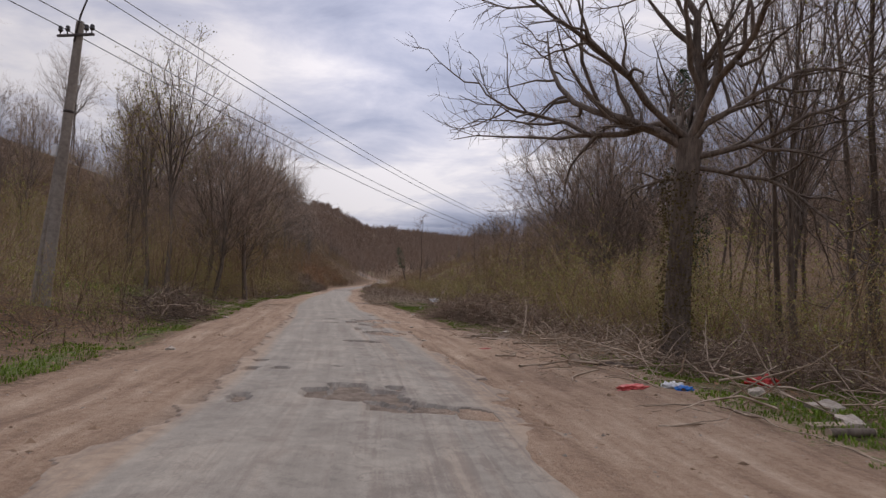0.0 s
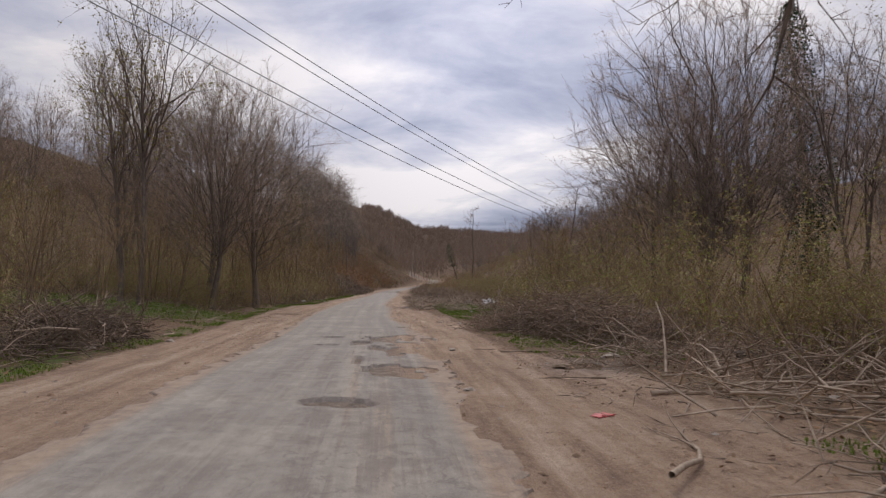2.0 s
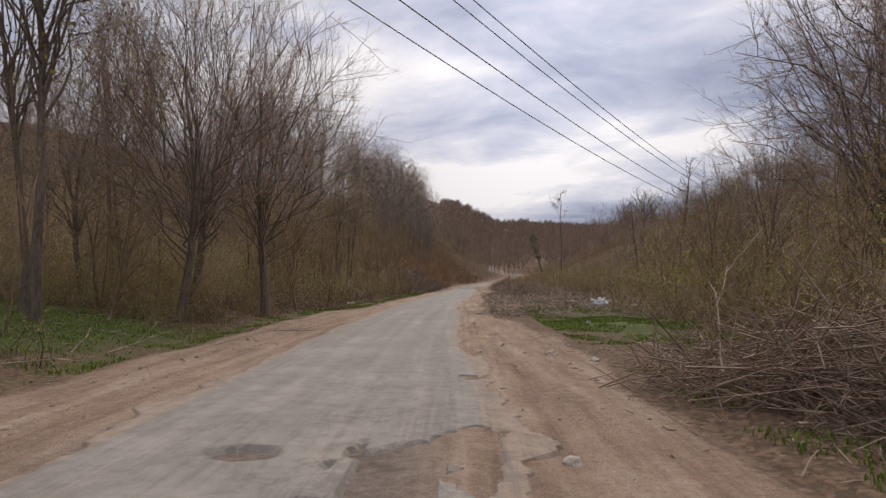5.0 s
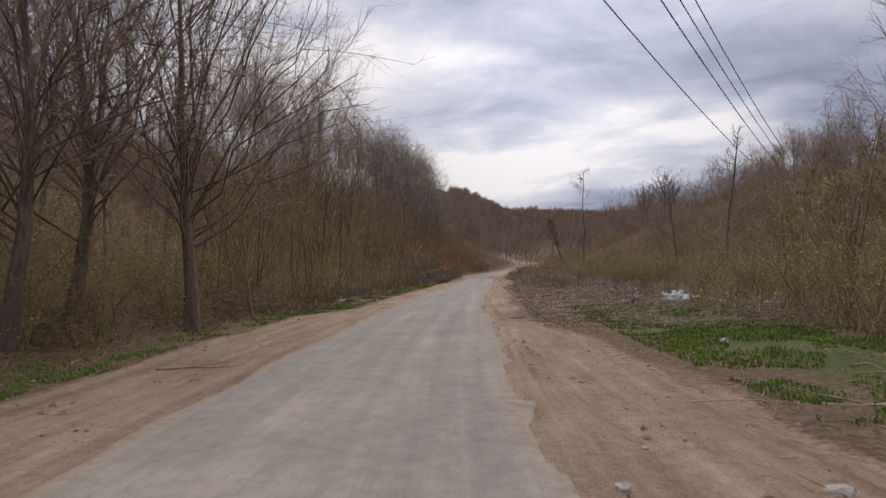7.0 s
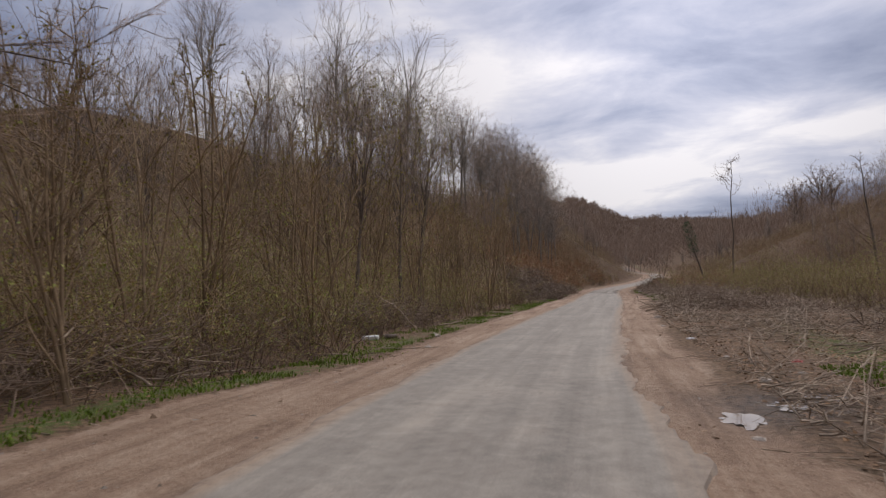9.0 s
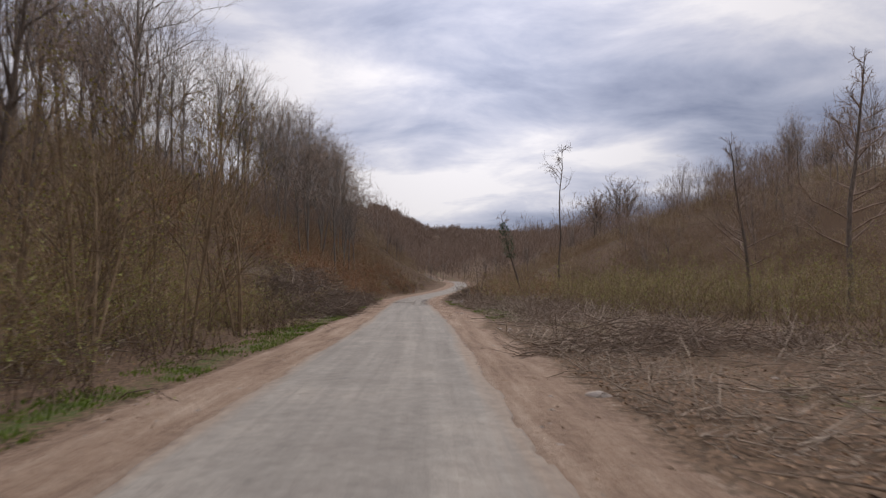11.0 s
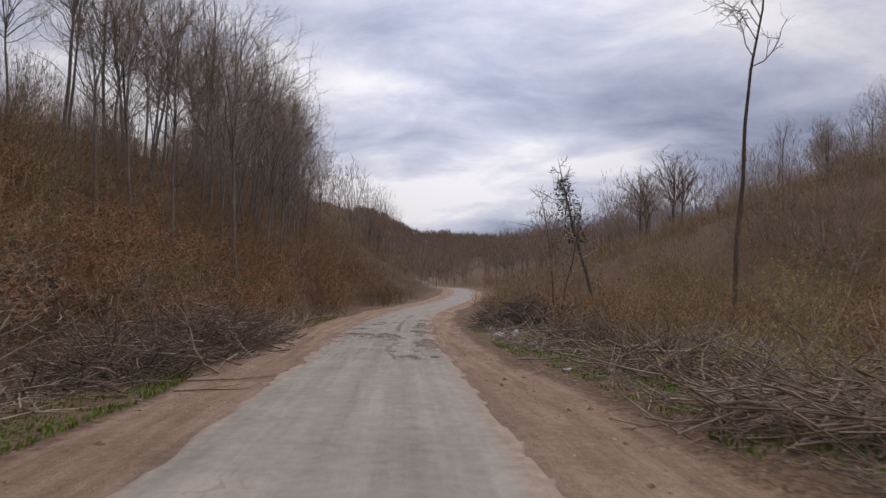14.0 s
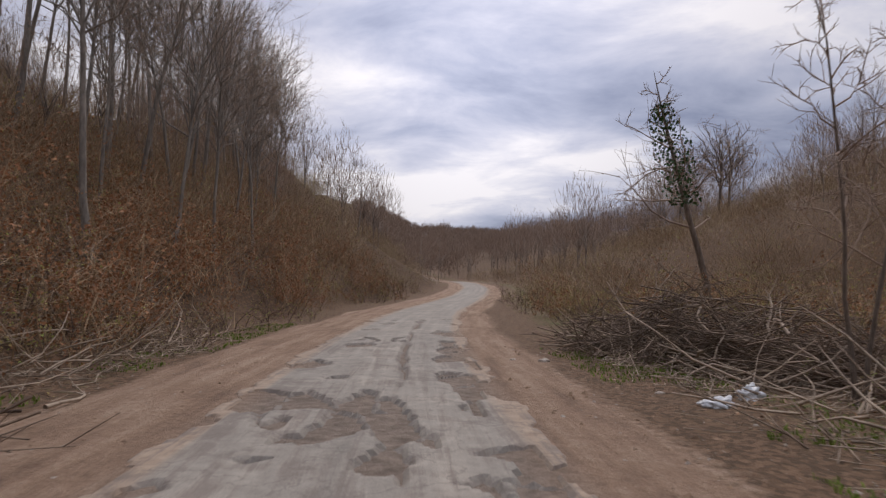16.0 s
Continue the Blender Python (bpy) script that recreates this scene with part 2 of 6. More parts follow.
DRYSTEM = plain("dry_scrub_stem", (0.23, 0.172, 0.12), (0.54, 0.43, 0.31), 3, relief=0.1, vary=0.5)
HAZE = haze_material()
RUST = plain("dry_rust_leaf", (0.22, 0.115, 0.07), (0.45, 0.26, 0.16), 2, relief=0.0, vary=0.35)
DEADWOOD = plain("dark_dead_twigs", (0.10, 0.072, 0.054), (0.34, 0.262, 0.20), 5, relief=0.1, vary=0.5)
# dead twig brown taken darker: the shade at the thicket's foot, as colour
SHADEWOOD = plain("shade_dark_undergrowth", (0.060, 0.041, 0.031), (0.21, 0.15, 0.112), 5, relief=0.1, vary=0.5)
CUTWOOD = plain("grey_dry_wood", (0.19, 0.148, 0.11), (0.50, 0.41, 0.32), 6, relief=0.3, vary=0.4)
GRASS = plain("grass_blade", (0.085, 0.125, 0.028), (0.21, 0.27, 0.075), 2, relief=0.0, vary=0.35)
IVY = plain("ivy_leaf", (0.012, 0.028, 0.008), (0.045, 0.085, 0.022), 2, 0.5, 0.5, relief=0.0, vary=0.35)
CONCRETE = plain("weathered_concrete", (0.19, 0.165, 0.14), (0.34, 0.305, 0.26), 9, relief=0.3)
STONE = plain("pale_stone", (0.26, 0.22, 0.18), (0.50, 0.44, 0.37), 9, relief=0.5)
METAL = plain("dark_rusty_iron", (0.03, 0.025, 0.022), (0.09, 0.07, 0.06), 12, 0.6, 0.5)
WIRE = plain("wire_aluminium", (0.06, 0.06, 0.065), (0.12, 0.12, 0.12), 3, 0.5, 0.5)


# ---- plan of the valley ----
CENTRE = [(-400, 40), (-60, 8), (0, -0.6), (8, -1.2), (17, -2.8), (28, -4.8), (38, -6.9), (50, -8.9), (62, -10.7), (75, -12.2), (84, -13.4),
          (95, -15.0), (104, -16.3), (114, -17.8), (125, -19.0), (140, -19.6), (165, -18.4), (190, -18.2), (215, -20), (260, -30), (330, -45), (1600, -200)]
CY = np.array([c[0] for c in CENTRE], float)
CX = np.array([c[1] for c in CENTRE], float)


def centre(y):
    y = np.asarray(y, float)
    return (np.interp(y - 5, CY, CX) + np.interp(y, CY, CX) * 2 + np.interp(y + 5, CY, CX)) / 4


def lattice(ix, iy, seed):
    n = (ix.astype(np.int64) * 374761393 + iy.astype(np.int64) * 668265263 + seed * 1442695041) & 0x7FFFFFFF
    n = ((n ^ (n >> 13)) * 1274126177) & 0x7FFFFFFF
    n = n ^ (n >> 16)
    return (n & 0xFFFFF) / 0xFFFFF


def vnoise(x, y, seed=0, octaves=3):
    x, y = np.asarray(x, float), np.asarray(y, float)
    total, amp, out = 0.0, 1.0, 0.0
    for o in range(octaves):
        fx, fy = np.floor(x), np.floor(y)
        u, v = x - fx, y - fy
        u, v = u * u * (3 - 2 * u), v * v * (3 - 2 * v)
        a, b = lattice(fx, fy, seed + o), lattice(fx + 1, fy, seed + o)
        c, d = lattice(fx, fy + 1, seed + o), lattice(fx + 1, fy + 1, seed + o)
        out = out + amp * ((a * (1 - u) + b * u) * (1 - v) + (c * (1 - u) + d * u) * v)
        total += amp
        amp *= 0.5
        x, y = x * 2.03 + 17.3, y * 2.03 + 5.1
    return out / total


def step(a, b, x):
    k = np.clip((np.asarray(x, float) - a) / (b - a), 0, 1)
    return k * k * (3 - 2 * k)


def road_height(y):
    y = np.asarray(y, float)
    d = np.clip(y - 108, 0, None)
    return np.where(d < 70, 0.00024 * d * d, 0.00024 * 4900 + (d - 70) * 0.034)


# puddles: x, y, radius, depth
POOLS = [(-5.72, 47.62, 0.42, 0.07), (-5.25, 48.45, 0.46, 0.07), (-4.85, 49.1, 0.36, 0.07), (1.5, 20.5, 0.75, 0.09)]


def height(x, y):
    """The ground's height."""
    x, y = np.asarray(x, float), np.asarray(y, float)
    u = x - centre(y)
    z = np.minimum(road_height(y), 3.0)
    late = step(68, 90, y)
    # left bank and hill
    dl = np.clip(-u - 5.0, 0, None)
    z = z + np.minimum(dl, 9) * 0.11 * (1 - late)
    d = np.clip(-u - (15 - 9.5 * late), 0, None)
    slope = 0.42 + 0.33 * late
    far = step(150, 260, y)
    z = z + (26 - 11 * far) * (1 - np.exp(-d * slope / 26))
    # right side
    d = np.clip(u - (36 - 27 * step(108, 165, y)), 0, None)
    z = z + (32 - 14 * far) * (1 - np.exp(-d * 0.55 / 32))
    # the valley's end
    z = z + 13 * step(230, 480, y) * (1 + 0.5 * step(30, -120, u)) + 5 * step(30, 200, u) * step(150, 300, y)
    # a wooded spur on the left and a long ridge far off
    z = z + 7 * np.exp(-((x + 49) / 11) ** 2 - ((y - 192) / 24) ** 2)
    z = z + step(520, 1000, y) * (32 + 36 * np.clip(-x / np.maximum(y, 1) / 0.158, -0.6, 1.6))
    side = step(2.6, 6.0, np.abs(u))
    z = z + side * ((vnoise(x * 0.35, y * 0.35, 3) - 0.5) * 0.35 + (vnoise(x * 2.1, y * 2.1, 5) - 0.5) * 0.10)
    z = z + step(20, 60, np.abs(u)) * (vnoise(x * 0.03, y * 0.03, 9) - 0.5) * 6
    near = 1 - step(5, 9, np.abs(u))
    z = z + near * (vnoise(x * 1.3, y * 0.35, 11) - 0.5) * 0.10 * step(1.5, 2.4, np.abs(u))
    # ruts in the dirt beside the road
    rut = np.exp(-((u - 2.75 - 0.4 * (vnoise(y * 0.08, y * 0 + 3, 21) - 0.5)) / 0.16) ** 2) + 0.7 * np.exp(-((u - 4.2) / 0.18) ** 2)
    z = z - 0.045 * rut * (1 - step(75, 90, y))
    for px, py, pr, pd in POOLS:
        z = z - pd * np.exp(-((x - px) / pr) ** 2 - ((y - py) / (pr * 1.15)) ** 2)
    return z - 0.035 - 0.018 * (1 - step(1.2, 1.7, np.abs(u)))


def mesh_object(name, verts, faces, mat, parent=None, smooth=True):
    me = bpy.data.meshes.new(name)
    verts = np.asarray(verts, np.float32)
    faces = np.asarray(faces, np.int32)
    me.vertices.add(len(verts))
    me.vertices.foreach_set("co", verts.ravel())
    k = faces.shape[1]
    me.loops.add(faces.size)
    me.loops.foreach_set("vertex_index", faces.ravel())
    me.polygons.add(len(faces))
    me.polygons.foreach_set("loop_start", np.arange(0, faces.size, k, dtype=np.int32))
    me.polygons.foreach_set("loop_total", np.full(len(faces), k, np.int32))
    me.polygons.foreach_set("use_smooth", np.full(len(faces), smooth))
    me.update(calc_edges=True)
    me.materials.append(mat)
    ob = new(name, me)
    ob.parent = parent
    return ob


def sheet(us, ys):
    gy, gu = np.meshgrid(ys, us, indexing="ij")
    n, m = gy.shape
    idx = np.arange(n * m).reshape(n, m)
    faces = np.stack([idx[:-1, :-1], idx[:-1, 1:], idx[1:, 1:], idx[1:, :-1]], -1).reshape(-1, 4)
    return gu.ravel(), gy.ravel(), faces


def attribute(ob, name, values):
    a = ob.data.attributes.new(name, "FLOAT", "POINT")
    a.data.foreach_set("value", np.asarray(values, np.float32))


def spread(inner, first, far, growth):
    out, x, d = [], inner, first
    while x < far:
        x += d
        d *= growth
        out.append(x)
    return out


# single potholes: y, offset from the middle, length, width
HOLES = [(16.1, 0.74, 0.30, 0.50), (25.1, 0.0, 0.22, 0.34), (23.0, -0.05, 0.16, 0.3)]


def right_edge(y):
    return 1.66 + 0.30 * (1 - step(45, 52, y)) + 0.42 * (1 - step(29, 35, y))


def slabs(u, y, seed, su, sy):
    """Crazed slabs: a random number for each and the distance to its rim."""
    a, b = u / su, y / sy
    ia, ib = np.floor(a), np.floor(b)
    best, second, who = np.full(a.shape, 9.0), np.full(a.shape, 9.0), np.zeros(a.shape)
    for da in (-1, 0, 1):
        for db in (-1, 0, 1):
            ca, cb = ia + da, ib + db
            d = np.hypot(ca + 0.1 + 0.8 * lattice(ca, cb, seed) - a, cb + 0.1 + 0.8 * lattice(ca, cb, seed + 7) - b)
            near = d < best
            second = np.where(near, best, np.minimum(second, d))
            who = np.where(near, lattice(ca, cb, seed + 13), who)
            best = np.where(near, d, best)
    return who, (second - best) * min(su, sy)


def broken(u, y):
    """Above zero where the asphalt has gone."""
    ragged = 0.30 + 0.5 * (1 - step(24, 34, y)) + 0.3 * (u > 0) * (1 - step(55, 65, y)) + 0.25 * step(100, 106, y)
    edge = np.where(u > 0, u - right_edge(y), -u - 1.68) - ragged * ((vnoise(y * 0.6, np.sign(u) * 5.0, 31) - 0.5) * 0.7 + (vnoise(y * 2.6, np.sign(u) * 5.0, 32) - 0.5) * 0.5)
    out = edge
    wob = 0.55 * (vnoise(u * 2.5, y * 2.5, 33) - 0.5)
    for hy, hu, hl, hw in HOLES:
        r = np.sqrt(((y - hy) / hl) ** 2 + ((u - hu) / hw) ** 2) - 1
        out = np.maximum(out, -(r + wob * 1.3) * min(hl, hw))
    # slabs that have broken out, most of all along the middle joint and the wheel tracks
    late = step(104, 109, y) * (1 - step(128, 134, y))
    early = 1 - step(22, 31, y)
    track = np.exp(-((u - 0.25) / 0.28) ** 2) + 0.8 * np.exp(-((u + 0.95) / 0.4) ** 2) + 0.6 * np.exp(-((u - 1.2) / 0.4) ** 2)
    chance = late * (0.03 + 0.42 * np.clip(track, 0, 1) * step(0.38, 0.62, vnoise(u * 0.5 + 4, y * 0.32, 34)))
    chance = np.maximum(chance, 0.22 * step(7.0, 8.0, y) * (1 - step(10.6, 11.8, y)) * step(0.38, 0.58, vnoise(u * 0.5 + 2, y * 0.7, 66)))
    chance = np.maximum(chance, early * (0.015 + 0.28 * step(0.5, 1.4, u)) * step(0.40, 0.62, vnoise(u * 0.6 + 9, y * 0.3, 35)) * step(17.2, 18.6, y))
    bu, by = u + 0.16 * (vnoise(u * 3, y * 3, 61) - 0.5), y + 0.22 * (vnoise(u * 3 + 5, y * 3, 62) - 0.5)
    for seed, su, sy, share in ((63, 0.5, 1.15, 1.35), (83, 0.24, 0.5, 0.35)):
        who, rim = slabs(bu, by, seed, su, sy)
        out = np.maximum(out, np.where(who < chance * share, np.minimum(rim, 0.06), -rim - 0.03))
    # the open joint down the middle
    joint = 0.05 + 0.16 * (vnoise(y * 0.8, y * 0, 64) - 0.42) - np.abs(u - 0.28 - 0.5 * (vnoise(y * 0.35, y * 0 + 2, 65) - 0.5))
    out = np.maximum(out, np.where(late > 0.3, joint, -1))
    return out + 0.05 * (vnoise(u * 6.5, y * 6.5, 36, 3) - 0.55) * (np.abs(out) < 0.3)


def left_verge(y):
    return 3.85 - 0.9 * step(46, 51, y) + 0.6 * step(100, 110, y) + (vnoise(y * 0.3, y * 0 + 9, 42) - 0.5) * 0.5


def right_verge(y):
    return 2.95 + 1.15 * (1 - step(36, 48, y)) + 1.6 * (1 - step(16, 25, y)) + 0.4 * step(80, 86, y) * (1 - step(98, 106, y)) + (vnoise(y * 0.25, y * 0, 41) - 0.5) * 0.9


def make_ground():
    inner = np.arange(-9.0, 9.01, 0.3)
    out = spread(9.0, 0.26, 1500, 1.13)
    us = np.array([-o for o in out[::-1]] + list(inner) + out)
    ys = np.array([-o - 4 for o in spread(0, 0.5, 900, 1.25)][::-1] + list(np.arange(-4, 128, 0.36)) + [128 + o for o in spread(0, 0.3, 1700, 1.04)])
    u, y, faces = sheet(us, ys)
    x = centre(y) + u
    ob = mesh_object("ground", np.stack([x, y, height(x, y)], 1), faces, EARTH)
    tagged(ob, "brown leaf-littered earth with tan dirt verges and grass", "ground", kind="structure")
    seg1 = 1 - step(24, 36, y)
    seg2 = step(36, 50, y) * (1 - step(72, 82, y))
    right, left = right_verge(y), left_verge(y)
    dirt = np.where(u > 0, 1 - step(right - 0.5, right + 0.6, u), 1 - step(left - 0.35, left + 0.35, -u))
    dirt = np.maximum(dirt, 0.36 * np.exp(-((u - 6) / 4.5) ** 2) * seg2)
    g = np.exp(-((-u - left - 0.6) / 0.5) ** 2) * (0.30 + 0.5 * vnoise(y * 0.5, u * 0.8, 43)) * (1 - 0.5 * step(94, 104, y))
    g = np.maximum(g, np.exp(-((u - 7.0) / 2.2) ** 2 - ((y - 43) / 7.0) ** 2) * 1.0)
    g = np.maximum(g, np.exp(-((u - 6.2 + 0.9 * step(80, 86, y)) / 1.3) ** 2) * (0.2 + 0.12 * step(84, 88, y) * (1 - step(104, 112, y)) + 0.45 * vnoise(y * 0.2, y * 0, 44)))
    g = np.maximum(g, np.exp(-((u + 10.5) / 3.5) ** 2 - ((y - 34) / 7.0) ** 2) * 0.6)
    g = np.maximum(g, 0.40 * step(9, 16, np.abs(u)) * vnoise(x * 0.1, y * 0.1, 45))
    attribute(ob, "dirt", dirt)
    meadow = np.exp(-((x + 14.8) / 5.0) ** 2 - ((y - 32.5) / 4.6) ** 2)
    g = np.maximum(g, np.clip(meadow * 1.0, 0, 0.7))
    attribute(ob, "loam", 0.58 * step(82, 100, y) * (0.5 + 0.6 * vnoise(x * 0.3, y * 0.12, 46)))
    attribute(ob, "grass", g)
    attribute(ob, "wet", np.exp(-((x + 5.3) / 1.0) ** 2 - ((y - 48.3) / 1.3) ** 2) + np.exp(-((x - 1.6) / 0.9) ** 2 - ((y - 20.5) / 1.3) ** 2))
    # where the litter takes its painted woodland shade
    attribute(ob, "woods", np.maximum(step(4.6, 7.0, -u) * (1 - 0.8 * seg1 * step(18, 24, y)), step(9, 12.5, u) * (0.45 + 0.35 * seg1)))
    attribute(ob, "across", u)
    attribute(ob, "road", 1 - step(1.2, 1.9, np.abs(u)))
    return ob


def make_road():
    us = np.arange(-2.15, 2.75, 0.058)
    ys = np.concatenate([np.arange(-6, 3, 0.2), np.arange(3, 31, 0.07), np.arange(31, 100, 0.22), np.arange(100, 124, 0.06), np.arange(124, 140, 0.15), np.arange(140, 225, 0.6)])
    u, y, faces = sheet(us, ys)
    x = centre(y) + u
    b = broken(u, y)
    camber = -0.012 * u * u * 0.5
    z = road_height(y) + camber + (vnoise(u * 1.2, y * 0.3, 51) - 0.5) * 0.008 + (vnoise(u * 7, y * 7, 52) - 0.5) * 0.0015 - (0.065 + 0.02 * (np.abs(u) > 1.45)) * step(-0.01, 0.045, b)
    ob = mesh_object("road", np.stack([x, y, z], 1), faces, ASPHALT)
    attribute(ob, "across", u)
    # rises towards the holes: wear plus the painted shadow of their edges
    attribute(ob, "wear_shade", np.clip(1 + b / 0.09, 0, 1) * 0.6)
    zz = z[faces]
    ob.data.polygons.foreach_set("use_smooth", np.ptp(zz, axis=1) < 0.02)
    attribute(ob, "cracked", np.clip(step(102, 107, y) * (1 - step(122, 128, y)) + (0.45 + 0.35 * step(0.0, 0.6, u)) * (1 - step(26, 32, y)), 0, 1))
    loose = 0.62 * (1 - step(24, 34, y)) + 0.25 * step(100, 112, y)
    attribute(ob, "dusty", np.clip(step(1.15, 1.75, np.where(u > 0, u - right_edge(y) + 1.68, -u)) * (0.72 + loose * 1.0) + loose * (0.35 + 0.5 * step(0, 0.8, u)) * vnoise(u * 0.8, y * 0.25, 37), 0, 1))
    tagged(ob, "dusty grey broken asphalt lane with potholes", "road", kind="structure")
    return ob


make_ground()
make_road()


# ---- trees ----
def tube(pts, radii, sides, verts, faces):
    """A tapered tube along pts, added to the lists."""
    pts = np.asarray(pts, float)
    n = len(pts)
    d = np.gradient(pts, axis=0)
    d /= np.linalg.norm(d, axis=1)[:, None] + 1e-9
    ref = np.where(np.abs(d[:, 2:3]) > 0.9, np.array([[1.0, 0, 0]]), np.array([[0, 0, 1.0]]))
    a = np.cross(d, ref)
    a /= np.linalg.norm(a, axis=1)[:, None] + 1e-9
    b = np.cross(d, a)
    ang = np.arange(sides) * 2 * np.pi / sides
    ring = pts[:, None, :] + np.asarray(radii)[:, None, None] * (a[:, None, :] * np.cos(ang)[None, :, None] + b[:, None, :] * np.sin(ang)[None, :, None])
    base = faces[-1].max() + 1 if faces else 0
    verts.append(ring.reshape(-1, 3))
    i = np.arange(n - 1)[:, None] * sides + np.arange(sides)[None, :]
    j = np.arange(n - 1)[:, None] * sides + (np.arange(sides)[None, :] + 1) % sides
    faces.append(np.stack([i, j, j + sides, i + sides], -1).reshape(-1, 4) + base)


def bend(rng, start, way, length, n, wander, lift):
    """A wandering line of n points."""
    pts, p, d = [np.array(start)], np.array(start, float), np.array(way, float)
    for _ in range(n - 1):
        d = d + rng.normal(0, wander, 3) + np.array([0, 0, lift])
        d /= np.linalg.norm(d)
        p = p + d * length / (n - 1)
        pts.append(p.copy())
    return np.array(pts)


def along(pts, f):
    k = f * (len(pts) - 1)
    i = min(int(k), len(pts) - 2)
    d = pts[i + 1] - pts[i]
    return pts[i] + d * (k - i), d / (np.linalg.norm(d) + 1e-9)


def sideways(rng, d, angle):
    r = rng.normal(0, 1, 3)
    r -= d * (r @ d)
    r /= np.linalg.norm(r) + 1e-9
    return d * math.cos(angle) + r * math.sin(angle)


def grow(seed, tall, girth, stems=1, splay=0.1, first=0.35, limbs=14, reach=0.32, angle=0.75, lift=0.10, twigs=(5, 4), wander=0.10, leaves=0, leaf=0.05, thin=0.006, lite=False, top=0.97):
    """Vertices and faces of trunk, crown and leaves of a bare tree."""
    rng = np.random.default_rng(seed)
    tv, tf, cv, cf, lp = [], [], [], [], []
    nt, nl, st, sl = (5, 3, 4, 3) if lite else (8, 5, 7, 4)
    for s in range(stems):
        th = rng.uniform(0, 6.283)
        lean = splay * rng.uniform(0.5, 1.2) if stems > 1 else splay * rng.uniform(0, 1)
        way = np.array([math.cos(th) * lean, math.sin(th) * lean, 1.0])
        h = tall * rng.uniform(0.8, 1.0) if stems > 1 else tall
        start = np.array([math.cos(th), math.sin(th), 0]) * girth * 0.9 * (stems > 1) + np.array([0, 0, -0.25])
        trunk = bend(rng, start, way / np.linalg.norm(way), h, nt, wander * 0.6, 0.05)
        g = girth * (0.62 if stems > 1 else 1)
        f = np.linspace(0, 1, nt)
        tube(trunk, g * (1 - f) ** 0.75 + thin + 0.35 * g * np.exp(-f * 14), st, tv, tf)
        for k in range(limbs):
            fr = first + (top - first) * (k + rng.uniform(0, 0.9)) / limbs
            p, d = along(trunk, fr)
            ln = tall * max((1.02 - fr) * reach * 2.4, reach * 0.42) * rng.uniform(0.65, 1.1)
            r1 = max(g * (1 - fr) ** 0.8 * 0.42, thin * 1.8)
            limb = bend(rng, p, sideways(rng, d, angle * rng.uniform(0.65, 1.3)), ln, nl, wander * 1.6, lift)
            fl = np.linspace(0, 1, nl)
            tube(limb, r1 * (1 - fl) ** 0.9 + thin, sl, cv, cf)
            for j in range(twigs[0]):
                fj = 0.2 + 0.8 * (j + rng.uniform(0, 1)) / twigs[0]
                p2, d2 = along(limb, min(fj, 1.0))
                l2 = ln * (0.62 - 0.3 * fj) * rng.uniform(0.6, 1.2)
                if lite:
                    tw = bend(rng, p2, sideways(rng, d2, rng.uniform(0.4, 0.9)), l2, 2, wander * 1.7, lift)
                    tube(tw, np.array([thin, thin * 0.5]), 3, cv, cf)
                    continue
                tw = bend(rng, p2, sideways(rng, d2, rng.uniform(0.45, 0.95)), l2, 3, wander * 2.2, lift)
                f2 = np.linspace(0, 1, 3)
                tube(tw, max(r1 * 0.4 * (1 - fj), thin) * (1 - f2) + thin * 0.8, 3, cv, cf)
                for q3 in range(twigs[1]):
                    p3, d3 = along(tw, rng.uniform(0.2, 1.0))
                    t3 = bend(rng, p3, sideways(rng, d3, rng.uniform(0.4, 0.9)), l2 * rng.uniform(0.35, 0.75), 2, wander * 1.5, lift)
                    tube(t3, np.array([thin, thin * 0.5]), 3, cv, cf)
                    for _ in range(leaves):
                        lp.append(along(t3, rng.uniform(0.1, 1.0))[0])
    lv, lf = leaf_cards(rng, np.array(lp), leaf) if lp else (None, None)
    return np.concatenate(tv), np.concatenate(tf), np.concatenate(cv), np.concatenate(cf), lv, lf


def leaf_cards(rng, at, size):
    """Small folded leaves: two quads each along a fold."""
    n = len(at)
    a = rng.normal(0, 1, (n, 3))
    a /= np.linalg.norm(a, axis=1)[:, None]
    b = rng.normal(0, 1, (n, 3))
    b -= a * (a * b).sum(1)[:, None]
    b /= np.linalg.norm(b, axis=1)[:, None]
    s = size * rng.uniform(0.6, 1.3, (n, 1))
    v = np.stack([at, at + a * s * 0.5 + b * s * 0.34, at + a * s, at + a * s * 0.5 - b * s * 0.34], 1).reshape(-1, 3)
    f = np.arange(n * 4).reshape(n, 4)
    return v, f


def bud_tris(rng, at, size):
    """Small three-cornered buds and leaf scraps."""
    n = len(at)
    at = at + rng.normal(0, size * 0.6, (n, 3))
    a, b = rng.normal(0, 1, (2, n, 3))
    s = size * rng.uniform(0.5, 1.3, (n, 1))
    a = a / np.linalg.norm(a, axis=1)[:, None] * s
    b = b / np.linalg.norm(b, axis=1)[:, None] * s * 0.7
    return np.stack([at, at + a, at + a * 0.5 + b], 1).reshape(-1, 3), np.arange(n * 3).reshape(n, 3)


def tree_thing(name, seed, trunk_mat=None, crown_mat=None, leaf_mat=None, **kw):
    tv, tf, cv, cf, lv, lf = grow(seed, **kw)
    root = new(name)
    mesh_object("trunk", tv, tf, trunk_mat or BARK, root)
    mesh_object("crown", cv, cf, crown_mat or TWIG, root)
    if lv is not None:
        mesh_object("foliage", lv, lf, leaf_mat or BUD, root, smooth=False)
    return root


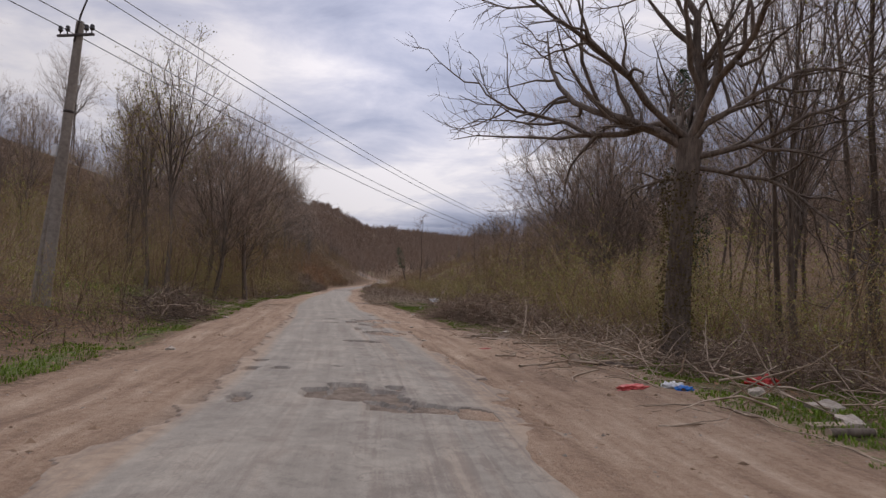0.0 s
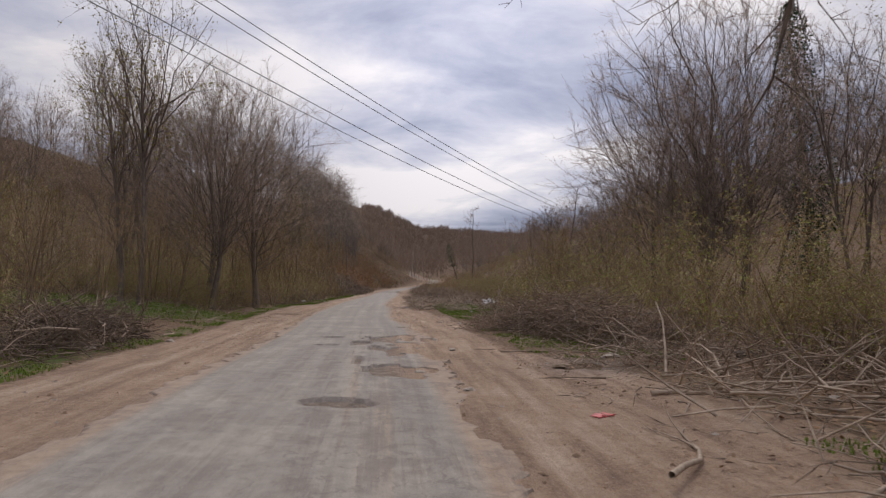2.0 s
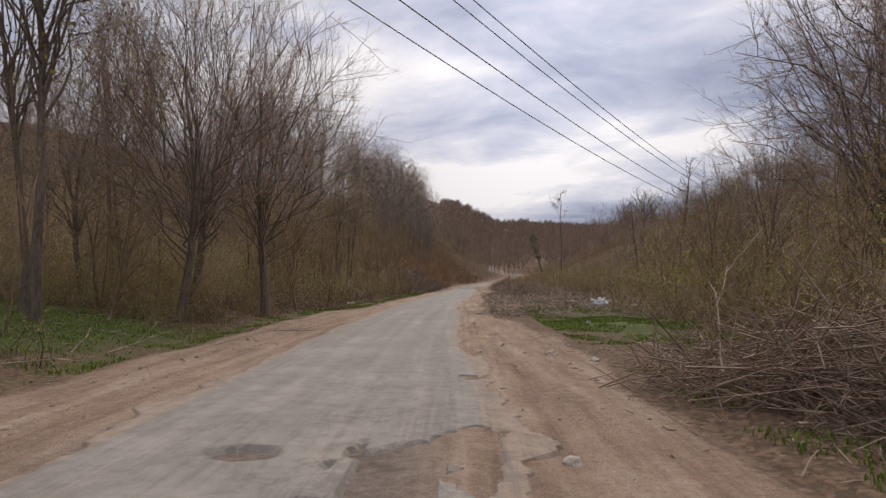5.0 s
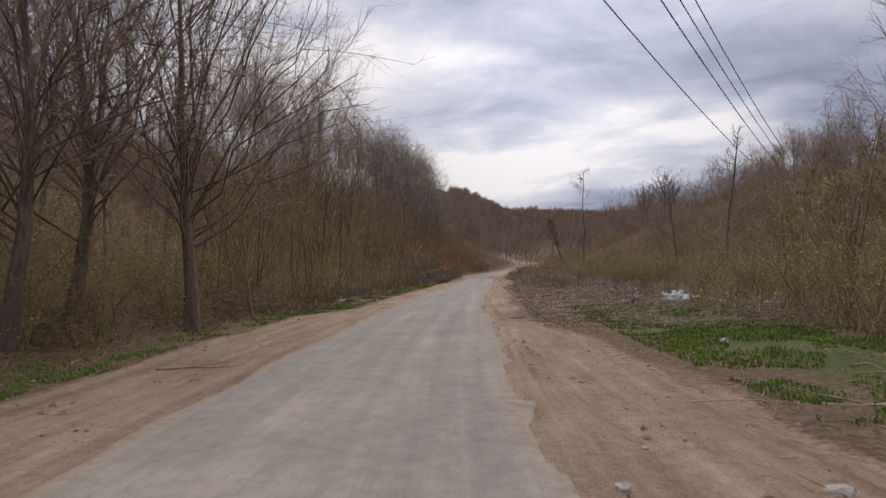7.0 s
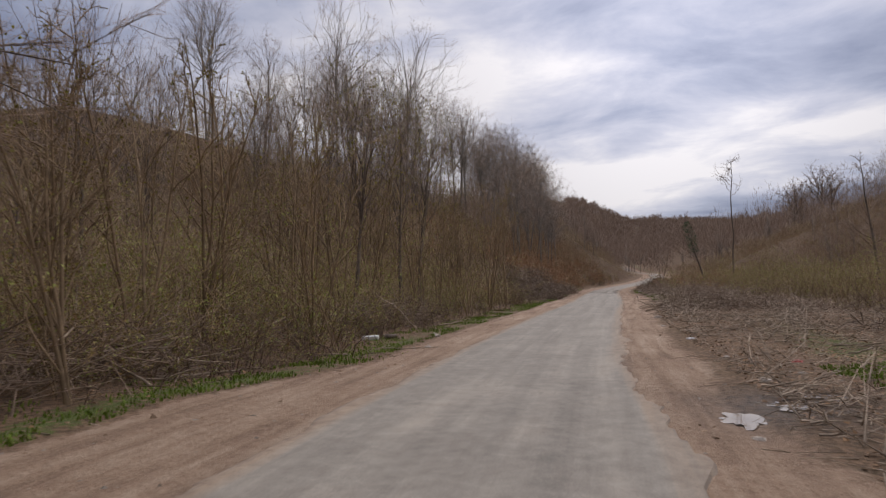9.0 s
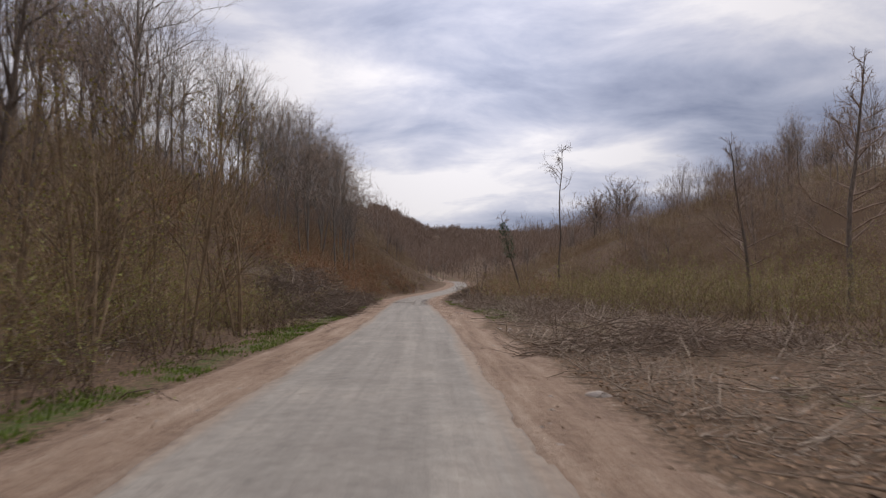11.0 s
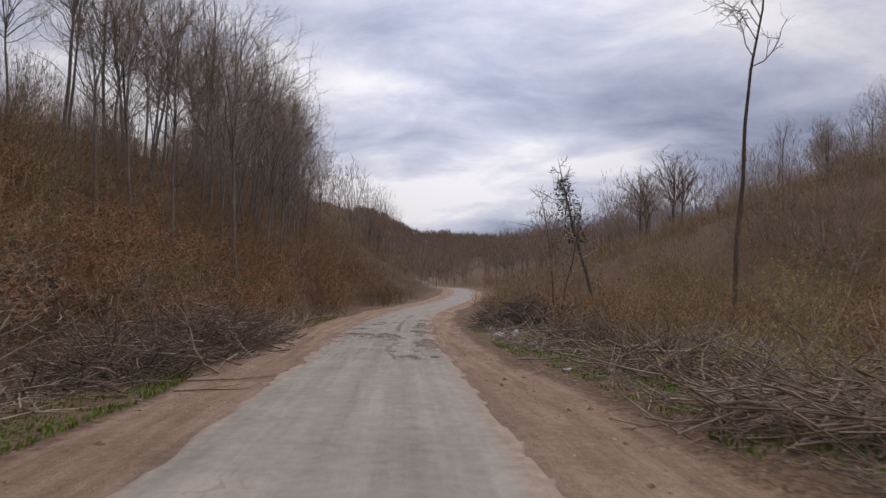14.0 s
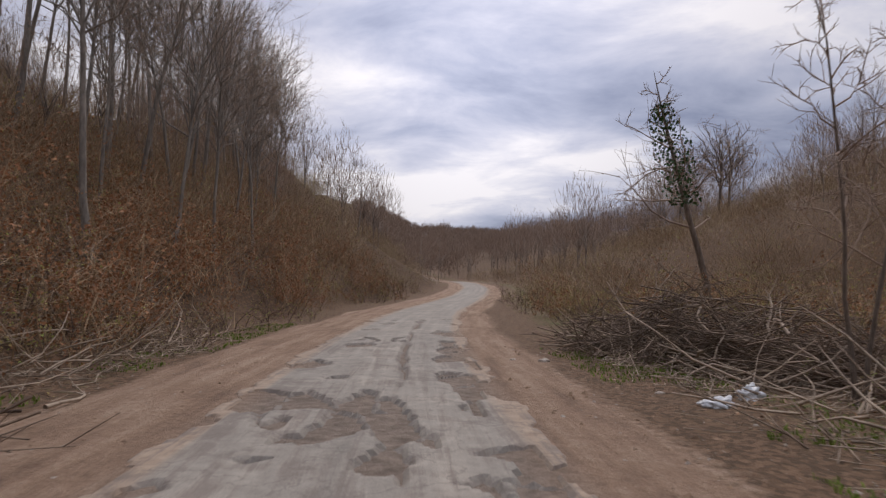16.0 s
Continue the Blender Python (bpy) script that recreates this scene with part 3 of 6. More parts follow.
def spikes(a, b, r):
    """Thin three-sided twigs from points a to points b."""
    d = b - a
    d = d / (np.linalg.norm(d, axis=1)[:, None] + 1e-9)
    ref = np.where(np.abs(d[:, 2:3]) > 0.9, np.array([[1.0, 0, 0]]), np.array([[0, 0, 1.0]]))
    s1 = np.cross(d, ref)
    s1 /= np.linalg.norm(s1, axis=1)[:, None] + 1e-9
    s2 = np.cross(d, s1)
    r = np.broadcast_to(np.asarray(r, float), (len(a),))[:, None]
    v = np.stack([a + s1 * r, a - s1 * r * 0.5 + s2 * r * 0.87, a - s1 * r * 0.5 - s2 * r * 0.87, b], 1).reshape(-1, 3)
    k = np.arange(len(a))[:, None, None] * 4
    return v, (k + np.array([[0, 1, 3], [1, 2, 3], [2, 0, 3]])).reshape(-1, 3)


def unit(v):
    return v / (np.linalg.norm(v, axis=-1, keepdims=True) + 1e-9)


def fan(seed, tall, girth, fork=0.3, wide=0.28, deep=0.65, limbs=20, seconds=6, twigs=7, tips=1, thin=0.006, leaves=0, leaf=0.05, low=-0.3, sides=(7, 4, 3), rise=0.45, flat=0.42, leader=0.85, rings=(8, 6, 4), stout=0.46):
    """A bare tree whose limbs fan out to a rounded crown of fine twigs: trunk, limbs, twigs, leaves."""
    rg = np.random.default_rng(seed)
    tv, tf, cv, cf = [], [], [], []
    heart, rad = np.array([0, 0, tall * (1 - deep / 2)]), np.array([tall * wide, tall * wide, tall * deep / 2])
    lump = rg.uniform(0.72, 1.12, 24)
    trunk = bend(rg, (0, 0, -0.25), (rg.normal(0, 0.05), rg.normal(0, 0.05), 1.0), tall * leader, rings[0], 0.06, 0.03)
    f = np.linspace(0, 1, rings[0])
    tube(trunk, girth * (1 - f) ** 0.8 + thin + 0.35 * girth * np.exp(-f * 16), sides[0], tv, tf)
    tp, td = [], []
    for k in range(limbs):
        ct = 1 - (1 - low) * (k + rg.uniform(0, 1)) / limbs
        az = k * 2.4 + rg.uniform(-0.5, 0.5)
        st = math.sqrt(max(0, 1 - ct * ct))
        end = heart + rad * np.array([st * math.cos(az), st * math.sin(az), ct]) * lump[k % 24]
        fr = np.clip(fork + (end[2] / tall - fork) * rg.uniform(0.1, 0.6), fork * 0.9, 0.9) / leader
        p, d = along(trunk, min(fr, 0.98))
        way = end - p
        q = p + way * np.array([flat, flat, 1 - rise])
        s = np.linspace(0, 1, rings[1])[:, None]
        limb = p * (1 - s) ** 2 + 2 * q * s * (1 - s) + end * s ** 2
        limb[1:] += rg.normal(0, 0.013 * tall, (rings[1] - 1, 3))
        r1 = max(girth * (1 - fr * 0.75) * stout * rg.uniform(0.6, 1.1), thin * 2)
        tube(limb, r1 * (1 - s[:, 0]) ** 0.9 + thin * 1.3, sides[1], cv, cf)
        ln = np.linalg.norm(way)
        for j in range(seconds):
            fj = 0.22 + 0.76 * (j + rg.uniform(0, 1)) / seconds
            p2, d2 = along(limb, fj)
            aim = end + rg.normal(0, 1, 3) * rad * 0.42
            aim = heart + unit((aim - heart) / rad) * rad * rg.uniform(0.75, 1.03)
            w2 = aim - p2
            l2 = min(np.linalg.norm(w2), ln * 0.62) * rg.uniform(0.55, 1.0)
            b2 = bend(rg, p2, unit(unit(w2) + d2 * 0.6), l2, rings[2], 0.12, 0.05)
            tube(b2, np.linspace(max(r1 * 0.5 * (1 - fj), thin * 1.5), thin * 0.9, rings[2]), sides[2], cv, cf)
            for u in np.concatenate([rg.uniform(0.15, 1.0, twigs), [1.0]]):
                p3, d3 = along(b2, min(u, 0.999))
                tp.append(p3)
                td.append(d3)
    tp, td = np.array(tp), np.array(td)
    n = len(tp)
    out = unit(tp - heart + np.array([0, 0, tall * deep * 0.45]))
    wv = unit(td * 0.85 + out * 0.4 + rg.normal(0, 0.42, (n, 3)))
    end = tp + wv * tall * rg.uniform(0.03, 0.085, (n, 1))
    parts = [spikes(tp, end, thin)]
    ends = [end]
    for _ in range(tips):
        k = rg.uniform(0.2, 0.9, (n, 1))
        a = tp + (end - tp) * k
        b = a + unit(wv + rg.normal(0, 0.5, (n, 3))) * tall * rg.uniform(0.02, 0.05, (n, 1))
        parts.append(spikes(a, b, thin * 0.75))
        ends.append((a + b) / 2)
    lv = lf = None
    if leaves:
        at = np.concatenate([rg.permutation(np.concatenate(ends))[: int(n * leaves)]])
        lv, lf = leaf_cards(rg, at + rg.normal(0, leaf, at.shape), leaf)
    return np.concatenate(tv), np.concatenate(tf), np.concatenate(cv), np.concatenate(cf), merge(parts), lv, lf


def fan_thing(name, seed, trunk_mat=None, crown_mat=None, leaf_mat=None, **kw):
    tv, tf, cv, cf, tw, lv, lf = fan(seed, **kw)
    root = new(name)
    mesh_object("trunk", tv, tf, trunk_mat or BARK, root)
    crown = mesh_object("crown", cv, cf, trunk_mat or BARK, root)
    mesh_object("twigwork", *tw, crown_mat or TWIG, crown)
    if lv is not None:
        mesh_object("foliage", lv, lf, leaf_mat or BUD, crown, smooth=False)
    return root


def put(x, y, turn=0.0, size=1.0, lean=(0, 0), sink=0.05):
    m = pose(x, y, float(height(x, y)) - sink, lean[0], lean[1], turn)
    return m @ Matrix.Scale(size, 4)


def place(thing, x, y, turn=0.0, size=1.0, lean=(0, 0)):
    """A copy of a thing, standing on the ground."""
    ob = copy_thing(thing, put(x, y, turn, 1.0, lean))
    ob.scale = (size, size, size)
    return ob


def many(name, parts, spots, mats, label, category):
    """One object of stuff: the models of parts laid at the spots (model, x, y, turn, size)."""
    for k, mat in enumerate(mats):
        vs, fs, base = [], [], 0
        for which, x, y, turn, size in spots:
            if parts[which][k] is None:
                continue
            v, f = parts[which][k]
            c, s = math.cos(turn), math.sin(turn)
            w = v @ np.array([[c, s, 0], [-s, c, 0], [0, 0, 1]]) * size
            w = w + np.array([x, y, float(height(x, y)) - 0.05])
            vs.append(w)
            fs.append(f + base)
            base += len(v)
        ob = mesh_object(name[k], np.concatenate(vs), np.concatenate(fs), mat, smooth=(k == 0))
        tagged(ob, label[k], category, kind="stuff")

def merge(vf):
    vs, fs, base = [], [], 0
    for v, f in vf:
        vs.append(v)
        fs.append(f + base)
        base += len(v)
    return np.concatenate(vs), np.concatenate(fs)


def tris(f):
    return np.concatenate([f[:, [0, 1, 2]], f[:, [0, 2, 3]]])


def thicket_model(seed, stems, tall, spread_r, twigs, leaves, leaf, arch=0.05, thin=0.008):
    """A clump of thin crooked stems with forked side twigs, and its buds or leaves."""
    rg = np.random.default_rng(seed)
    vs, fs, tp, td, th = [], [], [], [], []
    for _ in range(stems):
        a, r = rg.uniform(0, 6.283), spread_r * math.sqrt(rg.uniform(0, 1))
        h = tall * rg.uniform(0.45, 1.0)
        lean = rg.normal(0, 0.34, 2)
        st = bend(rg, (r * math.cos(a), r * math.sin(a), -0.1), np.array([lean[0], lean[1], 1.0]), h, 4, 0.22, -arch)
        tube(st, np.array([1.9, 1.5, 1.0, 0.5]) * thin, 3, vs, fs)
        for _ in range(twigs):
            p, d = along(st, rg.uniform(0.15, 0.99))
            tp.append(p)
            td.append(d)
            th.append(h)
    tp, td, th = np.array(tp), np.array(td), np.array(th)[:, None]
    n = len(tp)
    w1 = unit(td * 0.5 + rg.normal(0, 0.6, (n, 3)))
    th = np.minimum(th, 2.6)
    e1 = tp + w1 * th * rg.uniform(0.12, 0.34, (n, 1))
    p2 = tp + (e1 - tp) * rg.uniform(0.3, 0.8, (n, 1))
    e2 = p2 + unit(w1 + rg.normal(0, 0.55, (n, 3))) * th * rg.uniform(0.06, 0.2, (n, 1))
    wood = merge([(np.concatenate(vs), tris(np.concatenate(fs))), spikes(tp, e1, thin * 0.75), spikes(p2, e2, thin * 0.6)])
    if not leaves:
        return wood, None
    half = max(1, leaves // 2)
    at = [tp + (e1 - tp) * rg.uniform(0.1, 1.05, (n, 1)) for _ in range(half)] + [p2 + (e2 - p2) * rg.uniform(0.1, 1.05, (n, 1)) for _ in range(leaves - half)]
    return wood, bud_tris(rg, np.concatenate(at), leaf)


# ---- single trees ----
FOREST = [dict(tall=14, girth=0.105, fork=0.34, wide=0.20, deep=0.64, limbs=18),
          dict(tall=16, girth=0.12, fork=0.42, wide=0.19, deep=0.58, limbs=18),
          dict(tall=11, girth=0.075, fork=0.16, wide=0.27, deep=0.84, limbs=20),
          dict(tall=12, girth=0.08, fork=0.22, wide=0.25, deep=0.76, limbs=19, leaves=0.9, leaf=0.06)]
forest = []
for i, kw in enumerate(FOREST):
    t = fan_thing("woodland_tree", 100 + i, seconds=6, twigs=7, thin=0.0062, rings=(7, 5, 3), stout=0.33, **kw)
    tagged(t, ["tall slender bare woodland tree with grey-brown bark", "tall straight bare tree with a high narrow crown",
               "young bare tree branching low above the thicket", "bare tree with its first yellow-green buds"][i], "tree", group="woodland trees")
    forest.append(t)
vase = fan_thing("vase_shaped_tree", 200, tall=10.0, girth=0.13, fork=0.13, wide=0.36, deep=0.88, limbs=34, seconds=8, twigs=8, tips=2, thin=0.005, low=-0.6, rise=0.40, flat=0.40, leader=0.75, stout=0.21)
tagged(vase, "many-stemmed bare tree spreading like a vase", "tree", group="many-stemmed trees")
sapling = []
for i in range(3):
    t = tree_thing("roadside_sapling", 210 + i, STEM, STEM, BUD, tall=6.5 + i * 0.5, girth=0.05, stems=3, splay=0.22, first=0.12, limbs=8, reach=0.22, angle=0.6, lift=0.06,
                   twigs=(4, 2), leaves=2, leaf=0.05, thin=0.006)
    tagged(t, "thin many-stemmed sapling with olive buds beside the verge", "sapling", group="roadside saplings")
    sapling.append(t)
birch = fan_thing("tall_leafing_tree", 230, BARK, TWIG, BUD, tall=15, girth=0.13, fork=0.3, wide=0.16, deep=0.7, limbs=18, seconds=5, twigs=6, tips=1, thin=0.007, leaves=2, leaf=0.10)
tagged(birch, "slender tree in pale green young leaf", "tree", group="leafing trees")

beech = []
for i in range(3):
    t = fan_thing("tall_hillside_tree", 240 + i, PALE_BARK, TWIG, tall=18 + i, girth=0.125, fork=0.36, wide=0.235, deep=0.66, limbs=20, seconds=5, twigs=5, tips=1, thin=0.008, rings=(8, 5, 3), low=-0.5)
    tagged(t, "tall bare hillside tree with a pale trunk and rounded crown", "tree", group="tall hillside trees")
    beech.append(t)
rng = random.Random(5)
LEFT_TREES = [(-13.2, 37.4), (-14.9, 40.6), (-12.8, 42.0), (-19.6, 41.0)]
for k, (x, y) in enumerate(LEFT_TREES):
    place(vase, x, y, 70 * k, [1.1, 1.3, 1.25, 1.0][k])
for x, y, z in [(8.8, 45.0, 1.45), (10.6, 42.8, 1.8), (13.4, 45.5, 1.75), (9.2, 38.5, 1.05), (13.0, 51, 1.7), (6.2, 51, 0.85)]:
    place(vase, x, y, rng.uniform(0, 360), z)
for x, y, z in [(-22.5, 46, 1.0), (-24, 49, 1.05), (-20.5, 44, 0.85), (-14.2, 33.2, 0.95), (-15.9, 34.6, 0.82), (-17.0, 62, 0.6), (-16, 57, 0.55), (-19, 68, 0.7), (14, 60, 0.5), (17, 66, 0.55)]:
    place(birch, x, y, rng.uniform(0, 360), z)
ridge = fan_thing("ridge_tree", 250, tall=12, girth=0.2, fork=0.3, wide=0.32, deep=0.7, limbs=20, seconds=5, twigs=6, thin=0.016)
tagged(ridge, "bare round-crowned tree standing on the ridge", "tree", group="ridge trees")
for x, y, z in [(15.1, 199, 1.25), (17.3, 201, 1.1), (10.3, 200, 1.1), (11.8, 203, 1.05)]:
    place(ridge, x, y, rng.uniform(0, 360), z)


def scatter(things, count, y0, y1, u0, u1, s0, s1, gap=1.3, within=None):
    got = []
    tries = 0
    while len(got) < count and tries < count * 30:
        tries += 1
        y = rng.uniform(y0, y1)
        x = float(centre(y)) + rng.uniform(u0, u1)
        if (within is None or within(x, y)) and all((x - a) ** 2 + (y - b) ** 2 > gap * gap for a, b in got):
            got.append((x, y))
            place(rng.choice(things), x, y, rng.uniform(0, 360), rng.uniform(s0, s1), (rng.uniform(-4, 4), rng.uniform(-4, 4)))


scatter(forest, 20, 20, 60, -34, -17, 0.72, 1.05, 2.6)
scatter(forest, 15, 48, 80, -32, -14, 0.5, 0.78, 2.6)
scatter(beech, 22, 90, 130, -42, -17, 0.8, 1.05, 2.4)
scatter(forest, 18, 76, 100, -28, -11, 0.55, 0.85, 2.2)
EDGE = lambda x, y: x < -14.2 - 0.310 * (y - 95.5)
scatter(beech, 30, 126, 172, -34, -12, 0.8, 1.12, 3.0, EDGE)
scatter(beech, 16, 116, 166, -14, -7.5, 0.55, 0.85, 2.4, EDGE)
scatter(beech, 24, 172, 206, -44, -22.5, 0.65, 0.95, 2.2, EDGE)
scatter(forest, 10, 84, 120, -34, -18, 0.7, 0.9, 2.4)
scatter(forest, 12, 11, 22, 10.5, 20, 0.8, 1.1, 1.7)
scatter(forest, 20, 14, 42, 14, 30, 0.8, 1.1, 2.4)
scatter(forest + beech, 26, 146, 192, 40, 66, 0.5, 0.72, 2.4)
scatter(forest[:2], 9, 38, 56, 20, 36, 0.8, 1.1, 2.0)
scatter(sapling, 26, 44, 76, -8.6, -4.5, 0.8, 1.1, 1.3)
scatter(sapling, 10, 22, 40, -10.0, -6.5, 0.6, 0.8, 1.3)
scatter(sapling, 10, 36, 50, 10, 14, 0.6, 0.9, 1.3)


# ---- woods and thickets ----
def blades(rg, a, b, r):
    """Single tapered twigs from points a to points b."""
    s = unit(np.cross(b - a, rg.normal(0, 1, a.shape))) * np.broadcast_to(np.asarray(r, float), (len(a),))[:, None]
    return np.stack([a + s, a - s, b], 1).reshape(-1, 3), np.arange(len(a) * 3).reshape(-1, 3)


def crown_cloud(seed, tall, wide, low, twigs, length, thin, limbs=7, girth=0.1):
    """A distant bare tree: stem, limbs and a rounded, uneven crown of fine twigs."""
    rg = np.random.default_rng(seed)
    heart, rad = np.array([0, 0, tall * (1 + low) / 2]), np.array([wide, wide, tall * (1 - low) / 2])
    n = twigs
    d = unit(rg.normal(0, 1, (n, 3)))
    lobes = unit(rg.normal(0, 1, (7, 3)))
    swell = 0.78 + 0.30 * np.max(np.clip(d @ lobes.T, 0, 1) ** 4, axis=1)
    at = heart + d * rad * (swell * rg.uniform(0.15, 1.0, n) ** 0.5)[:, None]
    way = unit(unit(at - np.array([0, 0, tall * low * 0.6])) * 0.9 + np.array([0, 0, 0.35]) + rg.normal(0, 0.38, (n, 3)))
    fine = blades(rg, at, at + way * (length * rg.uniform(0.5, 1.3, n))[:, None], thin * rg.uniform(0.5, 1.2, n))
    stem = np.array([[0, 0, -0.4], [0, 0, tall * (low + 0.15)]] + [[0, 0, tall * (low * rg.uniform(0.5, 1.0) + 0.2 * rg.uniform())] for _ in range(limbs)])
    ends = heart + unit(rg.normal(0, 1, (limbs, 3)) + np.array([0, 0, 0.5])) * rad * 0.85
    a, b = np.concatenate([stem[:1], stem[2:]]), np.concatenate([np.array([[rg.normal(0, 0.3), rg.normal(0, 0.3), tall * 0.85]]), ends])
    return spikes(a, b, np.concatenate([[girth], np.full(limbs, girth * 0.45)])), fine


def bush_cloud(seed, tall, wide, twigs, length, thin, buds, bud):
    """A distant leafless bush: upright and arching thin shoots, with buds or leaves."""
    rg = np.random.default_rng(seed)
    n = twigs
    a, r = rg.uniform(0, 6.283, n), wide * np.sqrt(rg.random(n))
    top = tall * (1 - 0.45 * (r / wide) ** 2) * (0.75 + 0.4 * vnoise(np.cos(a) * 2 + seed, np.sin(a) * 2, 3))
    at = np.stack([r * np.cos(a), r * np.sin(a), top * rg.uniform(-0.05, 0.85, n)], 1)
    way = unit(np.stack([np.cos(a) * r / wide * 0.7, np.sin(a) * r / wide * 0.7, np.full(n, 1.0)], 1) + rg.normal(0, 0.42, (n, 3)))
    end = at + way * (length * rg.uniform(0.5, 1.3, n))[:, None]
    wood = blades(rg, at, end, thin * rg.uniform(0.5, 1.2, n))
    k = rg.integers(0, n, buds)
    return wood, bud_tris(rg, at[k] + (end - at)[k] * rg.uniform(0.3, 1.0, (buds, 1)), bud)


far_trees = [crown_cloud(300 + i, 10.5 + i, 3.0 + 0.3 * i, 0.22, 330, 1.25, 0.032, 8, 0.11) for i in range(4)] + [crown_cloud(330 + i, 12.0 + i, 2.6, 0.40, 430, 1.15, 0.032, 9, 0.14) for i in range(2)]
hill_trees = [crown_cloud(310 + i, 8.5 + i, 3.4, 0.08, 190, 1.6, 0.08, 5, 0.12) for i in range(4)]
spots = []
for _ in range(430):
    side = rng.choice((-1, 1))
    y = rng.uniform(16, 92) if side < 0 else rng.uniform(40, 230)
    if side < 0 and rng.random() < 0.35:
        y = rng.uniform(92, 230)
    u = side * (rng.uniform(34 + 8 * (y > 84), 80) if side < 0 else rng.uniform(48, 95))
    high = side > 0 and y > 95
    spots.append((rng.randrange(4, 6) if high else rng.randrange(4), float(centre(y)) + u, y, rng.uniform(0, 6.28), rng.uniform(0.5, 0.8) if side < 0 or high else rng.uniform(0.7, 1.1)))
for _ in range(90):
    y = rng.uniform(8, 40)
    spots.append((rng.randrange(4), float(centre(y)) + rng.uniform(28, 60), y, rng.uniform(0, 6.28), rng.uniform(0.8, 1.2)))
for _ in range(170):
    y = rng.uniform(100, 205)
    x = float(centre(y)) - rng.uniform(13, 38)
    if EDGE(x, y):
        spots.append((rng.randrange(4), x, y, rng.uniform(0, 6.28), rng.uniform(0.3, 0.6)))
for _ in range(70):
    y = rng.uniform(122, 180)
    spots.append((rng.randrange(4), float(centre(y)) + rng.uniform(26, 54), y, rng.uniform(0, 6.28), rng.uniform(0.38, 0.62)))
near_spots = spots
spots = []
for _ in range(1300):
    y = 185 + 335 * rng.random() ** 1.3
    u = rng.gauss(0, 1) * 75 + (-15 if rng.random() < 0.5 else 10)
    if y < 250 and abs(u) < 12:
        continue
    (near_spots if y < 275 else spots).append((rng.randrange(4), float(centre(y)) + u, y, rng.uniform(0, 6.28), rng.uniform(0.6, 1.1)))
many(["woodland", "woodland_twigs"], far_trees, near_spots, [BARK, TWIG], ["bare grey-brown woodland on the valley sides", "fine twigs of the woodland crowns"], "woodland")
many(["hill_woods", "hill_woods_twigs"], hill_trees, spots, [TWIG, TWIG], ["bare brown woods covering the distant hills", "twigs of the distant woods"], "woodland")

ridge_woods = [crown_cloud(320 + i, 12 + i, 5.5, 0.03, 90, 3.2, 0.28, 3, 0.2) for i in range(3)]
spots = []
for _ in range(1300):
    y = rng.uniform(540, 1080)
    spots.append((rng.randrange(3), rng.uniform(-0.21, 0.10) * y, y, rng.uniform(0, 6.28), rng.uniform(0.7, 1.2)))
many(["ridge_woods", "ridge_woods_twigs"], ridge_woods, spots, [TWIG, TWIG], ["bare purple-brown woods on the far ridge", "twigs of the far ridge woods"], "woodland")
brush = [thicket_model(400 + i, 8, 3.4, 1.1, 11, 8, 0.055) for i in range(4)]
low = [thicket_model(410 + i, 9, 1.7, 0.9, 9, 3, 0.045, 0.16) for i in range(3)]
poles = [thicket_model(420 + i, 8, 4.4, 1.1, 9, 6, 0.06, 0.0, 0.009) for i in range(3)]
rusty = [thicket_model(430 + i, 9, 2.6, 1.0, 9, 8, 0.075, 0.06) for i in range(3)]
coarse = [bush_cloud(440 + i, 2.5, 1.9, 300, 0.7, 0.012, 110, 0.085) for i in range(3)]


def band(out, models, count, y0, y1, u0, u1, s0=0.7, s1=1.15, bias=1.0):
    for _ in range(count):
        y = rng.uniform(y0, y1)
        u = u0 + (u1 - u0) * rng.random() ** bias
        # the small meadow stays open
        if ((float(centre(y)) + u + 14.8) / 5.6) ** 2 + ((y - 32.5) / 4.8) ** 2 < 1:
            continue
        out.append((rng.randrange(models), float(centre(y)) + u, y, rng.uniform(0, 6.28), rng.uniform(s0, s1)))


spots = []
band(spots, 4, 75, 22, 44, -8.0, -17, 0.45, 1.0)
for x, y in LEFT_TREES:
    for _ in range(5):
        spots.append((rng.randrange(4), x + rng.uniform(-1.6, 1.6), y + rng.uniform(-1.6, 1.2), rng.uniform(0, 6.28), rng.uniform(0.3, 0.6)))
band(spots, 4, 46, 10, 30, -6.8, -14, 0.4, 0.85)
band(spots, 4, 50, 36, 50, -5.6, -13, 0.5, 1.05)
band(spots, 4, 130, 48, 82, -4.7, -12, 0.5, 1.05)
band(spots, 4, 60, 94, 150, -5.6, -16, 0.5, 0.9)
band(spots, 4, 80, 22, 52, 8.5, 16, 0.6, 1.15)
band(spots, 4, 30, 12, 28, 11, 18, 0.6, 1.1)
band(spots, 4, 110, 98, 150, 5.8, 19, 0.4, 0.85)
many(["thicket", "thicket_buds"], brush, spots, [STEM, HAZE], ["dense brown leafless thicket of thin stems", "first olive-yellow buds on the thicket"], "thicket")
hazel = [thicket_model(450 + i, 7, 5.0, 1.2, 14, 12, 0.06, 0.04, 0.009) for i in range(3)]
spots = []
band(spots, 3, 26, 20, 46, 8.8, 14, 0.7, 1.2)
band(spots, 3, 16, 9, 22, 8.5, 14, 0.5, 0.9)
band(spots, 3, 40, 20, 60, -12, -28, 0.7, 1.3)
band(spots, 3, 34, 40, 82, -6.8, -14, 0.7, 1.2)
band(spots, 3, 14, 52, 76, 12, 24, 0.6, 0.9)
